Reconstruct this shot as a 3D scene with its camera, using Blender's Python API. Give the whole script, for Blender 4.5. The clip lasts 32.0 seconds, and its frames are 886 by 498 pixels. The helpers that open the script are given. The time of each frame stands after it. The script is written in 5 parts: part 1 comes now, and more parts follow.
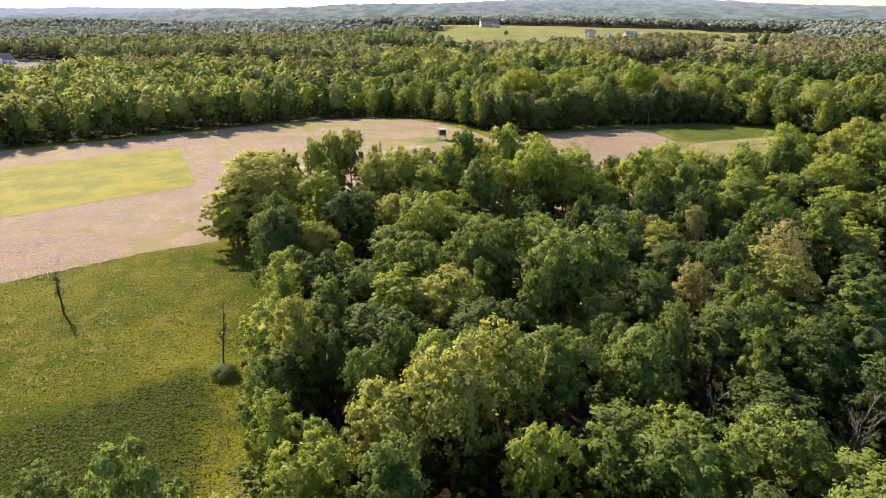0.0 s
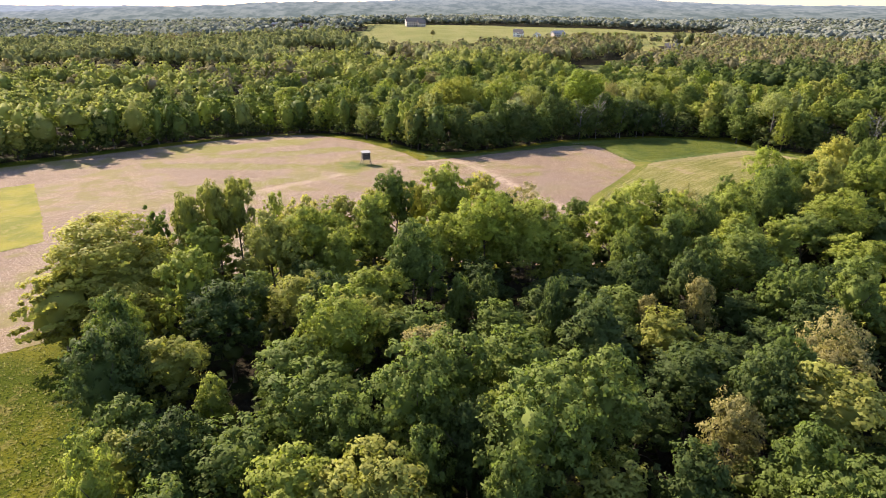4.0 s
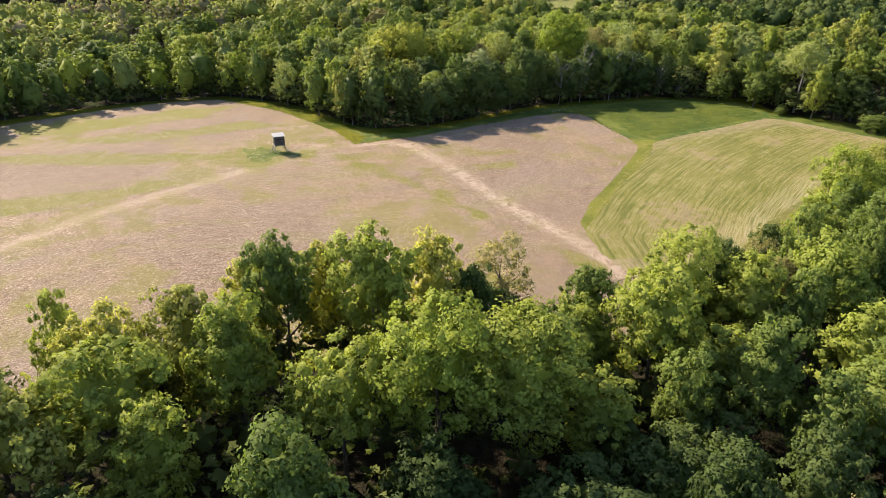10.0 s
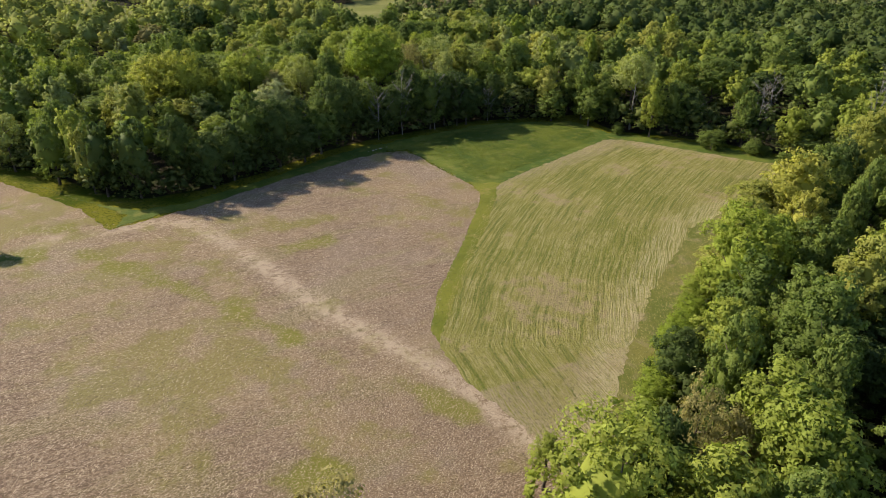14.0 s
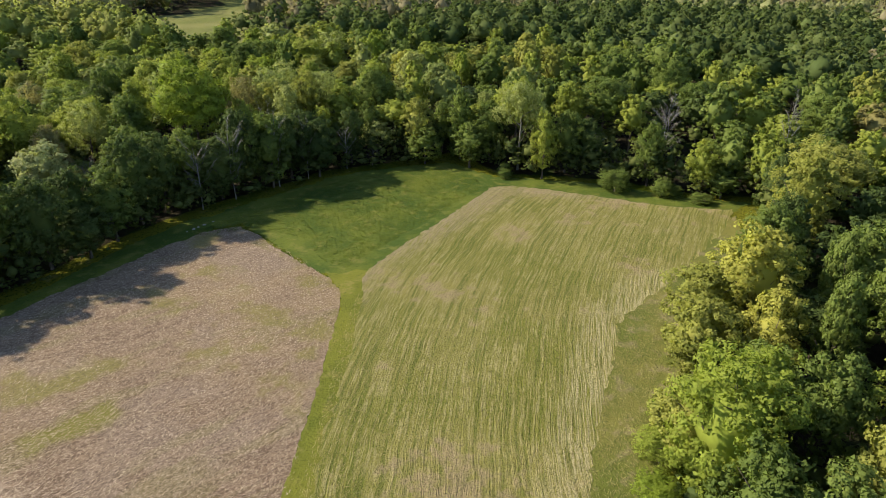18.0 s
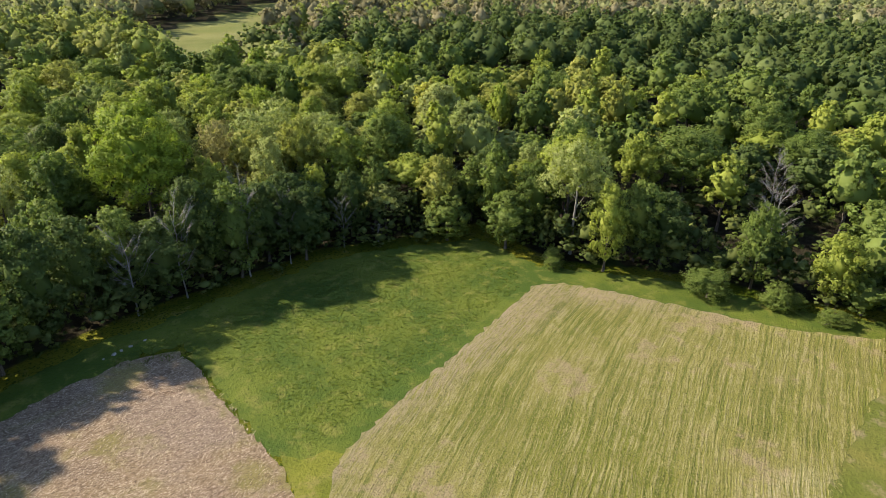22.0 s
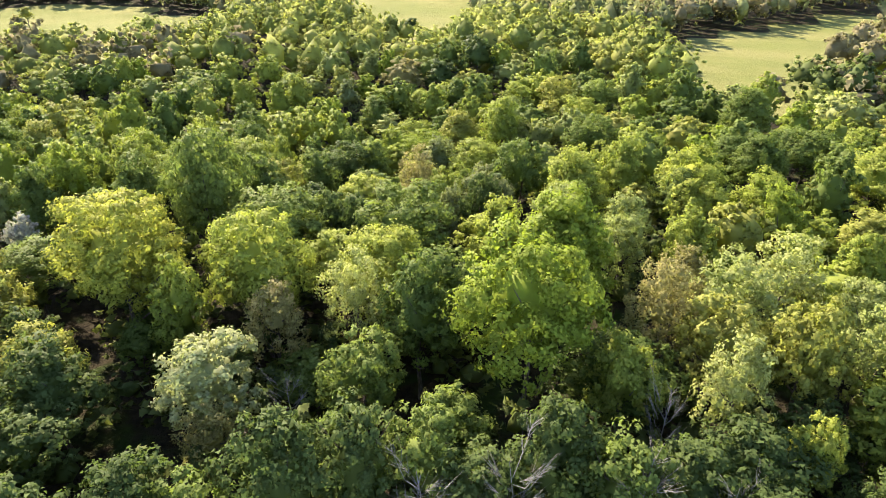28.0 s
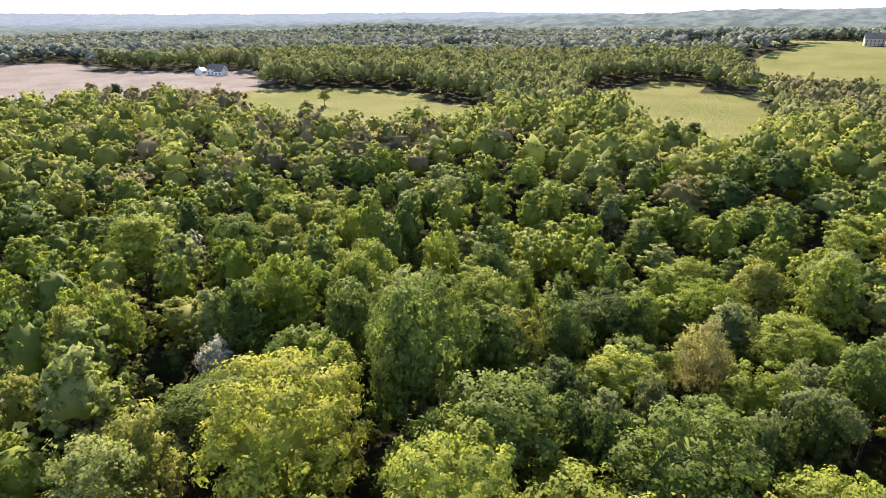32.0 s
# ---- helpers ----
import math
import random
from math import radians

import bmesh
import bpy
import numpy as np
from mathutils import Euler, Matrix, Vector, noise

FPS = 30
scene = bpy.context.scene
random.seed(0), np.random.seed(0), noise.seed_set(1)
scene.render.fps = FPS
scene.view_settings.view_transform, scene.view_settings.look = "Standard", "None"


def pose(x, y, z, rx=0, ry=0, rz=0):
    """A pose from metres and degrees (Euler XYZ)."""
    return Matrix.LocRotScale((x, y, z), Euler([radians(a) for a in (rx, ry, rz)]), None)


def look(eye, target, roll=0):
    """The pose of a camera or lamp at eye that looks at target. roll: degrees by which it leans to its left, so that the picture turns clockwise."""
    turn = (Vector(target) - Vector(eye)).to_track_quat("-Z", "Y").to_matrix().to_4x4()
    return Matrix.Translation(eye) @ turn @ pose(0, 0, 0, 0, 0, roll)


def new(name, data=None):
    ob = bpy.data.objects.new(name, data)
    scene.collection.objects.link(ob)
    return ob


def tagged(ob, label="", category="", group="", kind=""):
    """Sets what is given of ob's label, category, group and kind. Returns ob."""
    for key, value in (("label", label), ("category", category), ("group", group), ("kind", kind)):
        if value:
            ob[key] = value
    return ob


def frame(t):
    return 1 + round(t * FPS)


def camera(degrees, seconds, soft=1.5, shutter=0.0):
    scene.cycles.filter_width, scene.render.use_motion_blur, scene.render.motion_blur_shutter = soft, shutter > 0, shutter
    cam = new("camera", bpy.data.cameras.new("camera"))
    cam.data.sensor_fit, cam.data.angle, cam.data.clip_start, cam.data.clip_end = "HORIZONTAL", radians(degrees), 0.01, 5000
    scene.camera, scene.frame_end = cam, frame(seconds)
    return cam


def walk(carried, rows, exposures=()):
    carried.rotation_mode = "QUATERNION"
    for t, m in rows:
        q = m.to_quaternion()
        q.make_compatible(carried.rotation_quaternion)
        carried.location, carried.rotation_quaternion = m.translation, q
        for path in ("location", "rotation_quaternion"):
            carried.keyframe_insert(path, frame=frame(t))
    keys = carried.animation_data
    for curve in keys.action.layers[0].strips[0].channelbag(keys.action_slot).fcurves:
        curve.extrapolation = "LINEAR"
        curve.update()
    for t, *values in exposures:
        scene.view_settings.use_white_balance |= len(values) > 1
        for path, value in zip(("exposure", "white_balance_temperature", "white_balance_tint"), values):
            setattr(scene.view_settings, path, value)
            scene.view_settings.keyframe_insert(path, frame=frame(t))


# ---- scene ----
cam = camera(69.6, 32.0, 0.8)
METRES, EYE, TILT, LEAN, TURN = 250.0, 41.0, -21.0, 0.0, 0.0
ROWS = [
    (0.0, 0.0, 0.0, 0.0, -0.0, 0.0, -0.0),
    (0.5, 0.0002, 0.011, 0.0045, -0.0, -0.02, -0.01),
    (1.0, 0.0001, 0.0234, 0.0097, -0.06, -0.04, -0.0),
    (1.5, 0.0001, 0.0371, 0.0154, -0.26, -0.06, 0.07),
    (2.0, 0.0006, 0.0519, 0.0215, -0.77, -0.08, 0.25),
    (2.5, 0.0016, 0.0671, 0.028, -1.91, -0.11, 0.66),
    (3.0, 0.003, 0.0828, 0.0345, -3.06, -0.15, 1.07),
    (3.5, 0.0047, 0.0985, 0.0412, -4.34, -0.21, 1.54),
    (4.0, 0.0069, 0.1143, 0.0478, -5.94, -0.26, 2.11),
    (4.5, 0.0098, 0.13, 0.0543, -7.88, -0.37, 2.81),
    (6.5, 0.0219, 0.1871, 0.0769, -8.58, -3.14, 3.02),
    (7.0, 0.0246, 0.2002, 0.0818, -8.57, -4.7, 3.01),
    (7.5, 0.0273, 0.2136, 0.0868, -8.59, -6.12, 3.0),
    (8.0, 0.0301, 0.2272, 0.0919, -8.59, -6.39, 2.99),
    (8.5, 0.033, 0.2407, 0.097, -8.58, -6.39, 2.99),
    (9.0, 0.0357, 0.2544, 0.102, -8.66, -6.4, 3.04),
    (9.5, 0.0386, 0.2683, 0.1074, -8.96, -6.44, 3.15),
    (10.0, 0.0419, 0.2824, 0.1128, -9.48, -6.47, 3.37),
    (10.5, 0.0455, 0.2968, 0.1184, -10.86, -6.59, 3.89),
    (11.0, 0.0494, 0.3112, 0.1241, -12.58, -6.73, 4.5),
    (11.5, 0.0538, 0.325, 0.1298, -14.28, -6.9, 5.13),
    (12.0, 0.0587, 0.339, 0.1353, -16.11, -7.06, 5.76),
    (12.5, 0.0642, 0.3528, 0.1407, -18.18, -7.27, 6.48),
    (13.0, 0.0703, 0.3664, 0.1462, -20.6, -7.58, 7.26),
    (13.5, 0.0773, 0.3799, 0.1513, -23.03, -7.89, 8.08),
    (14.0, 0.0847, 0.3931, 0.1564, -25.04, -8.18, 8.73),
    (14.5, 0.0926, 0.4061, 0.1613, -26.85, -8.45, 9.29),
    (15.0, 0.1008, 0.4187, 0.1661, -28.75, -8.75, 9.88),
    (15.5, 0.1096, 0.4311, 0.1708, -30.66, -9.07, 10.46),
    (17.5, 0.1492, 0.4792, 0.1896, -35.48, -10.02, 11.96),
    (18.0, 0.1596, 0.4908, 0.1942, -36.33, -10.21, 12.21),
    (18.5, 0.1704, 0.5024, 0.1985, -37.82, -10.51, 12.66),
    (19.0, 0.1814, 0.5141, 0.203, -38.83, -10.73, 12.92),
    (19.5, 0.1929, 0.5258, 0.2075, -38.93, -10.74, 12.98),
    (20.0, 0.2044, 0.5378, 0.212, -38.94, -10.73, 12.96),
    (20.5, 0.2158, 0.5497, 0.2168, -38.41, -10.62, 12.83),
    (21.0, 0.2267, 0.5618, 0.2215, -36.89, -10.26, 12.41),
    (21.5, 0.2374, 0.5742, 0.2266, -34.78, -9.83, 11.82),
    (22.0, 0.2473, 0.587, 0.2319, -32.76, -9.43, 11.21),
    (22.5, 0.2569, 0.6003, 0.237, -30.55, -9.0, 10.58),
    (23.0, 0.2657, 0.6138, 0.2424, -28.26, -8.58, 9.83),
    (23.5, 0.2739, 0.6276, 0.2481, -25.85, -8.19, 9.05),
    (24.0, 0.2817, 0.6417, 0.2535, -23.33, -7.79, 8.23),
    (24.5, 0.2886, 0.656, 0.2592, -20.82, -7.44, 7.39),
    (25.0, 0.2947, 0.6707, 0.2652, -18.16, -7.13, 6.44),
    (25.5, 0.2995, 0.686, 0.271, -13.89, -6.68, 4.94),
    (26.0, 0.3029, 0.701, 0.2772, -8.69, -6.33, 3.02),
    (26.5, 0.3045, 0.7155, 0.283, -3.39, -6.15, 1.06),
    (28.5, 0.2989, 0.765, 0.3029, 13.1, -7.46, -5.14),
    (29.0, 0.2957, 0.7759, 0.3071, 16.44, -7.27, -6.32),
    (29.5, 0.2913, 0.7872, 0.3113, 19.76, -6.57, -7.5),
    (30.0, 0.2859, 0.7989, 0.3156, 23.25, -5.94, -8.68),
    (30.5, 0.2793, 0.8107, 0.3198, 26.77, -5.36, -9.84),
    (31.0, 0.2723, 0.8222, 0.3242, 29.51, -4.72, -10.69),
    (31.5, 0.2648, 0.8336, 0.3286, 30.72, -3.81, -11.07),
    (32.0, 0.2571, 0.8448, 0.3333, 31.26, -2.8, -11.25),
]
walk(cam, [(t, pose(0, 0, EYE, TILT, LEAN, TURN) @ pose(METRES * x, METRES * y, METRES * z, 90 + pitch, roll, yaw)) for t, x, y, z, yaw, pitch, roll in ROWS],
     exposures=[(0.0, 1.27, 6500, 24), (9.0, 1.32, 6500, 20), (12.0, 0.98, 6500, 12), (13.0, 0.78, 6500, 11), (15.0, 0.68, 6500, 11), (19.0, 0.86, 6400, 9), (23.0, 1.24, 6350, 12), (25.0, 1.78, 6350, 12), (26.0, 2.08, 6500, 15), (30.0, 1.92, 6550, 18), (31.0, 1.76, 6550, 18), (32.0, 1.45, 6450, 20)])

# ---- world, sun, exposure ----
SUN_AZ, SUN_EL = radians(-40.0), radians(35.0)      # azimuth from +y towards +x
sun_way = Vector((math.sin(SUN_AZ) * math.cos(SUN_EL), math.cos(SUN_AZ) * math.cos(SUN_EL), math.sin(SUN_EL)))
world = bpy.data.worlds.new("sky")
scene.world = world
world.use_nodes = True
sky = world.node_tree.nodes.new("ShaderNodeTexSky")
sky.sky_type, sky.sun_disc = "NISHITA", False
sky.sun_elevation, sky.sun_rotation = SUN_EL, SUN_AZ % (2 * math.pi)
sky.air_density, sky.dust_density = 1.0, 0.6
background = world.node_tree.nodes["Background"]
world.node_tree.links.new(sky.outputs[0], background.inputs[0])
background.inputs[1].default_value = 0.116
sun_data = bpy.data.lights.new("sun", "SUN")
sun_data.energy, sun_data.angle, sun_data.color = 4.8, radians(1.6), (1.0, 0.885, 0.675)
sun = new("sun", sun_data)
sun.matrix_world = look(sun_way * 900, (0, 0, 0))


# ---- materials ----
def material(name):
    m = bpy.data.materials.new(name)
    m.use_nodes = True
    t = m.node_tree
    t.nodes.clear()
    return m, t


def node(t, kind, **values):
    n = t.nodes.new(kind)
    for key, value in values.items():
        n.inputs[key.replace("_", " ")].default_value = value
    return n


def link(t, a, b):
    t.links.new(a, b)


def mixed(t, factor, a, b, mode="MIX"):
    """A colour mix; factor, a and b are sockets or values."""
    n = t.nodes.new("ShaderNodeMix")
    n.data_type, n.blend_type = "RGBA", mode
    for slot, value in ((0, factor), (6, a), (7, b)):
        if isinstance(value, bpy.types.NodeSocket):
            t.links.new(value, n.inputs[slot])
        else:
            n.inputs[slot].default_value = (*value, 1) if isinstance(value, tuple) else value
    return n.outputs[2]


def calc(t, how, a, b=0.5, c=0.5):
    n = t.nodes.new("ShaderNodeMath")
    n.operation = how
    for slot, value in enumerate((a, b, c)):
        if isinstance(value, bpy.types.NodeSocket):
            t.links.new(value, n.inputs[slot])
        else:
            n.inputs[slot].default_value = value
    return n.outputs[0]


def ramp(t, value, low, high):
    """0 below low, 1 above high."""
    n = t.nodes.new("ShaderNodeMapRange")
    n.interpolation_type = "SMOOTHSTEP"
    t.links.new(value, n.inputs[0])
    n.inputs[1].default_value, n.inputs[2].default_value = low, high
    return n.outputs[0]


def place(t):
    return t.nodes.new("ShaderNodeNewGeometry").outputs["Position"]


def turned(t, vector, angle, scale):
    n = t.nodes.new("ShaderNodeMapping")
    n.vector_type = "POINT"
    n.inputs["Rotation"].default_value = (0, 0, angle)
    n.inputs["Scale"].default_value = scale
    t.links.new(vector, n.inputs[0])
    return n.outputs[0]


def speckle(t, vector, scale, detail=3.0, rough=0.6, warp=0.0):
    n = node(t, "ShaderNodeTexNoise", Scale=scale, Detail=detail, Roughness=rough, Distortion=warp)
    t.links.new(vector, n.inputs["Vector"])
    return n.outputs[0]


def attribute(t, name):
    n = t.nodes.new("ShaderNodeAttribute")
    n.attribute_name = name
    return n.outputs["Fac"]


def finish(t, colour, rough=0.85, bump=None, strength=0.5, distance=0.1, specular=0.2, metal=0.0):
    s = node(t, "ShaderNodeBsdfPrincipled", Roughness=rough, Metallic=metal)
    s.inputs["Specular IOR Level"].default_value = specular
    if isinstance(colour, tuple):
        s.inputs["Base Color"].default_value = (*colour, 1)
    else:
        t.links.new(colour, s.inputs["Base Color"])
    if bump is not None:
        b = node(t, "ShaderNodeBump", Strength=strength, Distance=distance)
        t.links.new(bump, b.inputs["Height"])
        t.links.new(b.outputs[0], s.inputs["Normal"])
    out = t.nodes.new("ShaderNodeOutputMaterial")
    t.links.new(s.outputs[0], out.inputs[0])


def foliage(name, dark, light, through_light=0.46, gloss=0.08):
    """Leaves: a tone for each tree between dark and light, and a spread from leaf to leaf and from spray to spray."""
    m, t = material(name)
    info = t.nodes.new("ShaderNodeObjectInfo")
    tone = calc(t, "FRACT", calc(t, "ADD", info.outputs["Random"], attribute(t, "tint")))
    leaf = t.nodes.new("ShaderNodeNewGeometry")
    colour = mixed(t, tone, dark, light)
    spread = calc(t, "MULTIPLY_ADD", leaf.outputs["Random Per Island"], 0.44, 0.78)
    drift = speckle(t, leaf.outputs["Position"], 0.5, 2.0)
    spread = calc(t, "MULTIPLY", spread, calc(t, "MULTIPLY_ADD", drift, 0.7, 0.65))
    scaled = t.nodes.new("ShaderNodeVectorMath")
    scaled.operation = "SCALE"
    link(t, colour, scaled.inputs[0])
    link(t, spread, scaled.inputs[3])
    s = node(t, "ShaderNodeBsdfPrincipled", Roughness=0.6)
    s.inputs["Specular IOR Level"].default_value = gloss
    link(t, scaled.outputs[0], s.inputs["Base Color"])
    tr = t.nodes.new("ShaderNodeBsdfTranslucent")
    warm = mixed(t, 1.0, scaled.outputs[0], (1.04, 1.10, 0.72), "MULTIPLY")
    link(t, warm, tr.inputs[0])
    mix = t.nodes.new("ShaderNodeMixShader")
    mix.inputs[0].default_value = through_light
    link(t, s.outputs[0], mix.inputs[1])
    link(t, tr.outputs[0], mix.inputs[2])
    out = t.nodes.new("ShaderNodeOutputMaterial")
    link(t, mix.outputs[0], out.inputs[0])
    return m


LEAVES = {
    "gr": foliage("mid_green_leaves", (0.127, 0.173, 0.042), (0.189, 0.237, 0.058)),
    "ye": foliage("yellow_green_leaves", (0.225, 0.269, 0.050), (0.311, 0.345, 0.068)),
    "br": foliage("bright_spring_leaves", (0.200, 0.258, 0.034), (0.268, 0.315, 0.055)),
    "dg": foliage("dark_green_leaves", (0.076, 0.110, 0.033), (0.116, 0.155, 0.047)),
    "bg": foliage("cool_green_leaves", (0.163, 0.196, 0.079), (0.225, 0.246, 0.104)),
    "or": foliage("bronze_leaves", (0.345, 0.338, 0.070), (0.405, 0.390, 0.090)),
    "ol": foliage("olive_leaves", (0.267, 0.279, 0.064), (0.333, 0.336, 0.086)),
    "ta": foliage("tan_budding_leaves", (0.255, 0.234, 0.085), (0.315, 0.276, 0.115)),
    "pa": foliage("pale_green_leaves", (0.247, 0.286, 0.092), (0.343, 0.366, 0.127)),
    "wg": foliage("pale_blossom_leaves", (0.285, 0.315, 0.135), (0.345, 0.365, 0.175)),
    "wh": foliage("white_blossom", (0.380, 0.370, 0.330), (0.480, 0.465, 0.420)),
    "yl": foliage("yellow_leaves", (0.342, 0.354, 0.066), (0.379, 0.379, 0.079)),
}
FAR = {
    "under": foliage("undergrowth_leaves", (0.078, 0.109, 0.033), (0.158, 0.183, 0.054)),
    "mix": foliage("far_wood_leaves", (0.225, 0.262, 0.076), (0.400, 0.410, 0.125), 0.52, 0.02),
    # air haze is put into the leaf colours of "pale" and "hazy"
    "pale": foliage("haze_paled_distant_leaves", (0.165, 0.188, 0.160), (0.250, 0.265, 0.220), 0.30, 0.0),
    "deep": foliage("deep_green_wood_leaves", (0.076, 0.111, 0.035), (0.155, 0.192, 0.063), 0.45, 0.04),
    "hazy": foliage("haze_paled_wood_leaves", (0.205, 0.232, 0.108), (0.330, 0.335, 0.160), 0.52, 0.0),
    "tan": foliage("far_budding_leaves", (0.217, 0.204, 0.115), (0.310, 0.272, 0.170), 0.50, 0.0),
}


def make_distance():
    """The last wooded ridges: a plain far backdrop, with haze painted in as a bluish glow."""
    m, t = material("glowing_haze_ridge")
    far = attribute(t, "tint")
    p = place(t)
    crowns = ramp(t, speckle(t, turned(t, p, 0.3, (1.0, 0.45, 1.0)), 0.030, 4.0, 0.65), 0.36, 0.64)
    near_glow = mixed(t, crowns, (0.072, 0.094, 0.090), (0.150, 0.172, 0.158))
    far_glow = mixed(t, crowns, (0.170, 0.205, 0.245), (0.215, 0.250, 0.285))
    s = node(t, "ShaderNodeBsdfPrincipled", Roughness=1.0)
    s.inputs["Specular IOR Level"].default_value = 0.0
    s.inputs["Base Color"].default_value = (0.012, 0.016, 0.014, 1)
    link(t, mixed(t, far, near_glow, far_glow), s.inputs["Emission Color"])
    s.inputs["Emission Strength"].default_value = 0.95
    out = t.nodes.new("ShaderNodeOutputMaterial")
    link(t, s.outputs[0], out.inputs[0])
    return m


HAZE = make_distance()


def bark(name, colour, pale):
    m, t = material(name)
    p = t.nodes.new("ShaderNodeTexCoord").outputs["Object"]
    streak = speckle(t, turned(t, p, 0.0, (5, 5, 0.8)), 2.2, 4.0)
    c = mixed(t, ramp(t, streak, 0.35, 0.65), colour, pale)
    finish(t, c, 0.9, streak, 0.8, 0.05)
    return m


BARK = bark("grey_brown_bark", (0.055, 0.042, 0.032), (0.15, 0.125, 0.10))
PALE_BARK = bark("bleached_dead_wood", (0.15, 0.14, 0.125), (0.28, 0.265, 0.24))


def grass_colour(t, p):
    wide = speckle(t, p, 0.055, 4.0, 0.6, 0.4)
    mid = speckle(t, p, 0.45, 4.0, 0.65)
    fine = speckle(t, p, 3.2, 4.0, 0.7)
    c = mixed(t, ramp(t, wide, 0.38, 0.62), (0.062, 0.086, 0.006), (0.162, 0.156, 0.015))
    c = mixed(t, ramp(t, mid, 0.54, 0.70), c, (0.195, 0.172, 0.044))
    c = mixed(t, ramp(t, fine, 0.50, 0.62), c, (0.036, 0.056, 0.007))
    return c, mid, fine


def make_ground():
    m, t = material("meadow_and_wood_floor")
    p = place(t)
    grass, mid, fine = grass_colour(t, p)
    # near meadow: greener grass, with cloud-like shade painted into its colour
    meadow_shade = calc(t, "ADD", attribute(t, "meadow_shade"), calc(t, "MULTIPLY_ADD", mid, 1.2, -0.60))
    shaded_grass = mixed(t, ramp(t, fine, 0.44, 0.58), (0.052, 0.068, 0.006), (0.016, 0.028, 0.003))
    grass = mixed(t, ramp(t, meadow_shade, 0.10, 0.90), grass, shaded_grass)
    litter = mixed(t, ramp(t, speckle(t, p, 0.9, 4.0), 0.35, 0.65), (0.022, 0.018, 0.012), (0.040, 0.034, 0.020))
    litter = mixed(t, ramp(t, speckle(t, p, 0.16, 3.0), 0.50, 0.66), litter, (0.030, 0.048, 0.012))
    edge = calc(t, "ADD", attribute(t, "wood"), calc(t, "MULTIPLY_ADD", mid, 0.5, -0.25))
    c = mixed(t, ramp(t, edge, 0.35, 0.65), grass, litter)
    pasture = mixed(t, ramp(t, speckle(t, p, 0.02, 4.0), 0.35, 0.65), (0.155, 0.168, 0.050), (0.205, 0.200, 0.072))
    c = mixed(t, ramp(t, attribute(t, "pasture"), 0.4, 0.6), c, pasture)
    tilled = mixed(t, ramp(t, speckle(t, p, 0.03, 4.0), 0.35, 0.65), (0.205, 0.178, 0.158), (0.255, 0.222, 0.200))
    c = mixed(t, ramp(t, attribute(t, "tilled"), 0.4, 0.6), c, tilled)
    height = calc(t, "ADD", calc(t, "MULTIPLY", mid, 0.5), calc(t, "MULTIPLY", fine, 0.5))
    finish(t, c, 1.0, height, 1.0, 0.9, 0.05)
    return m


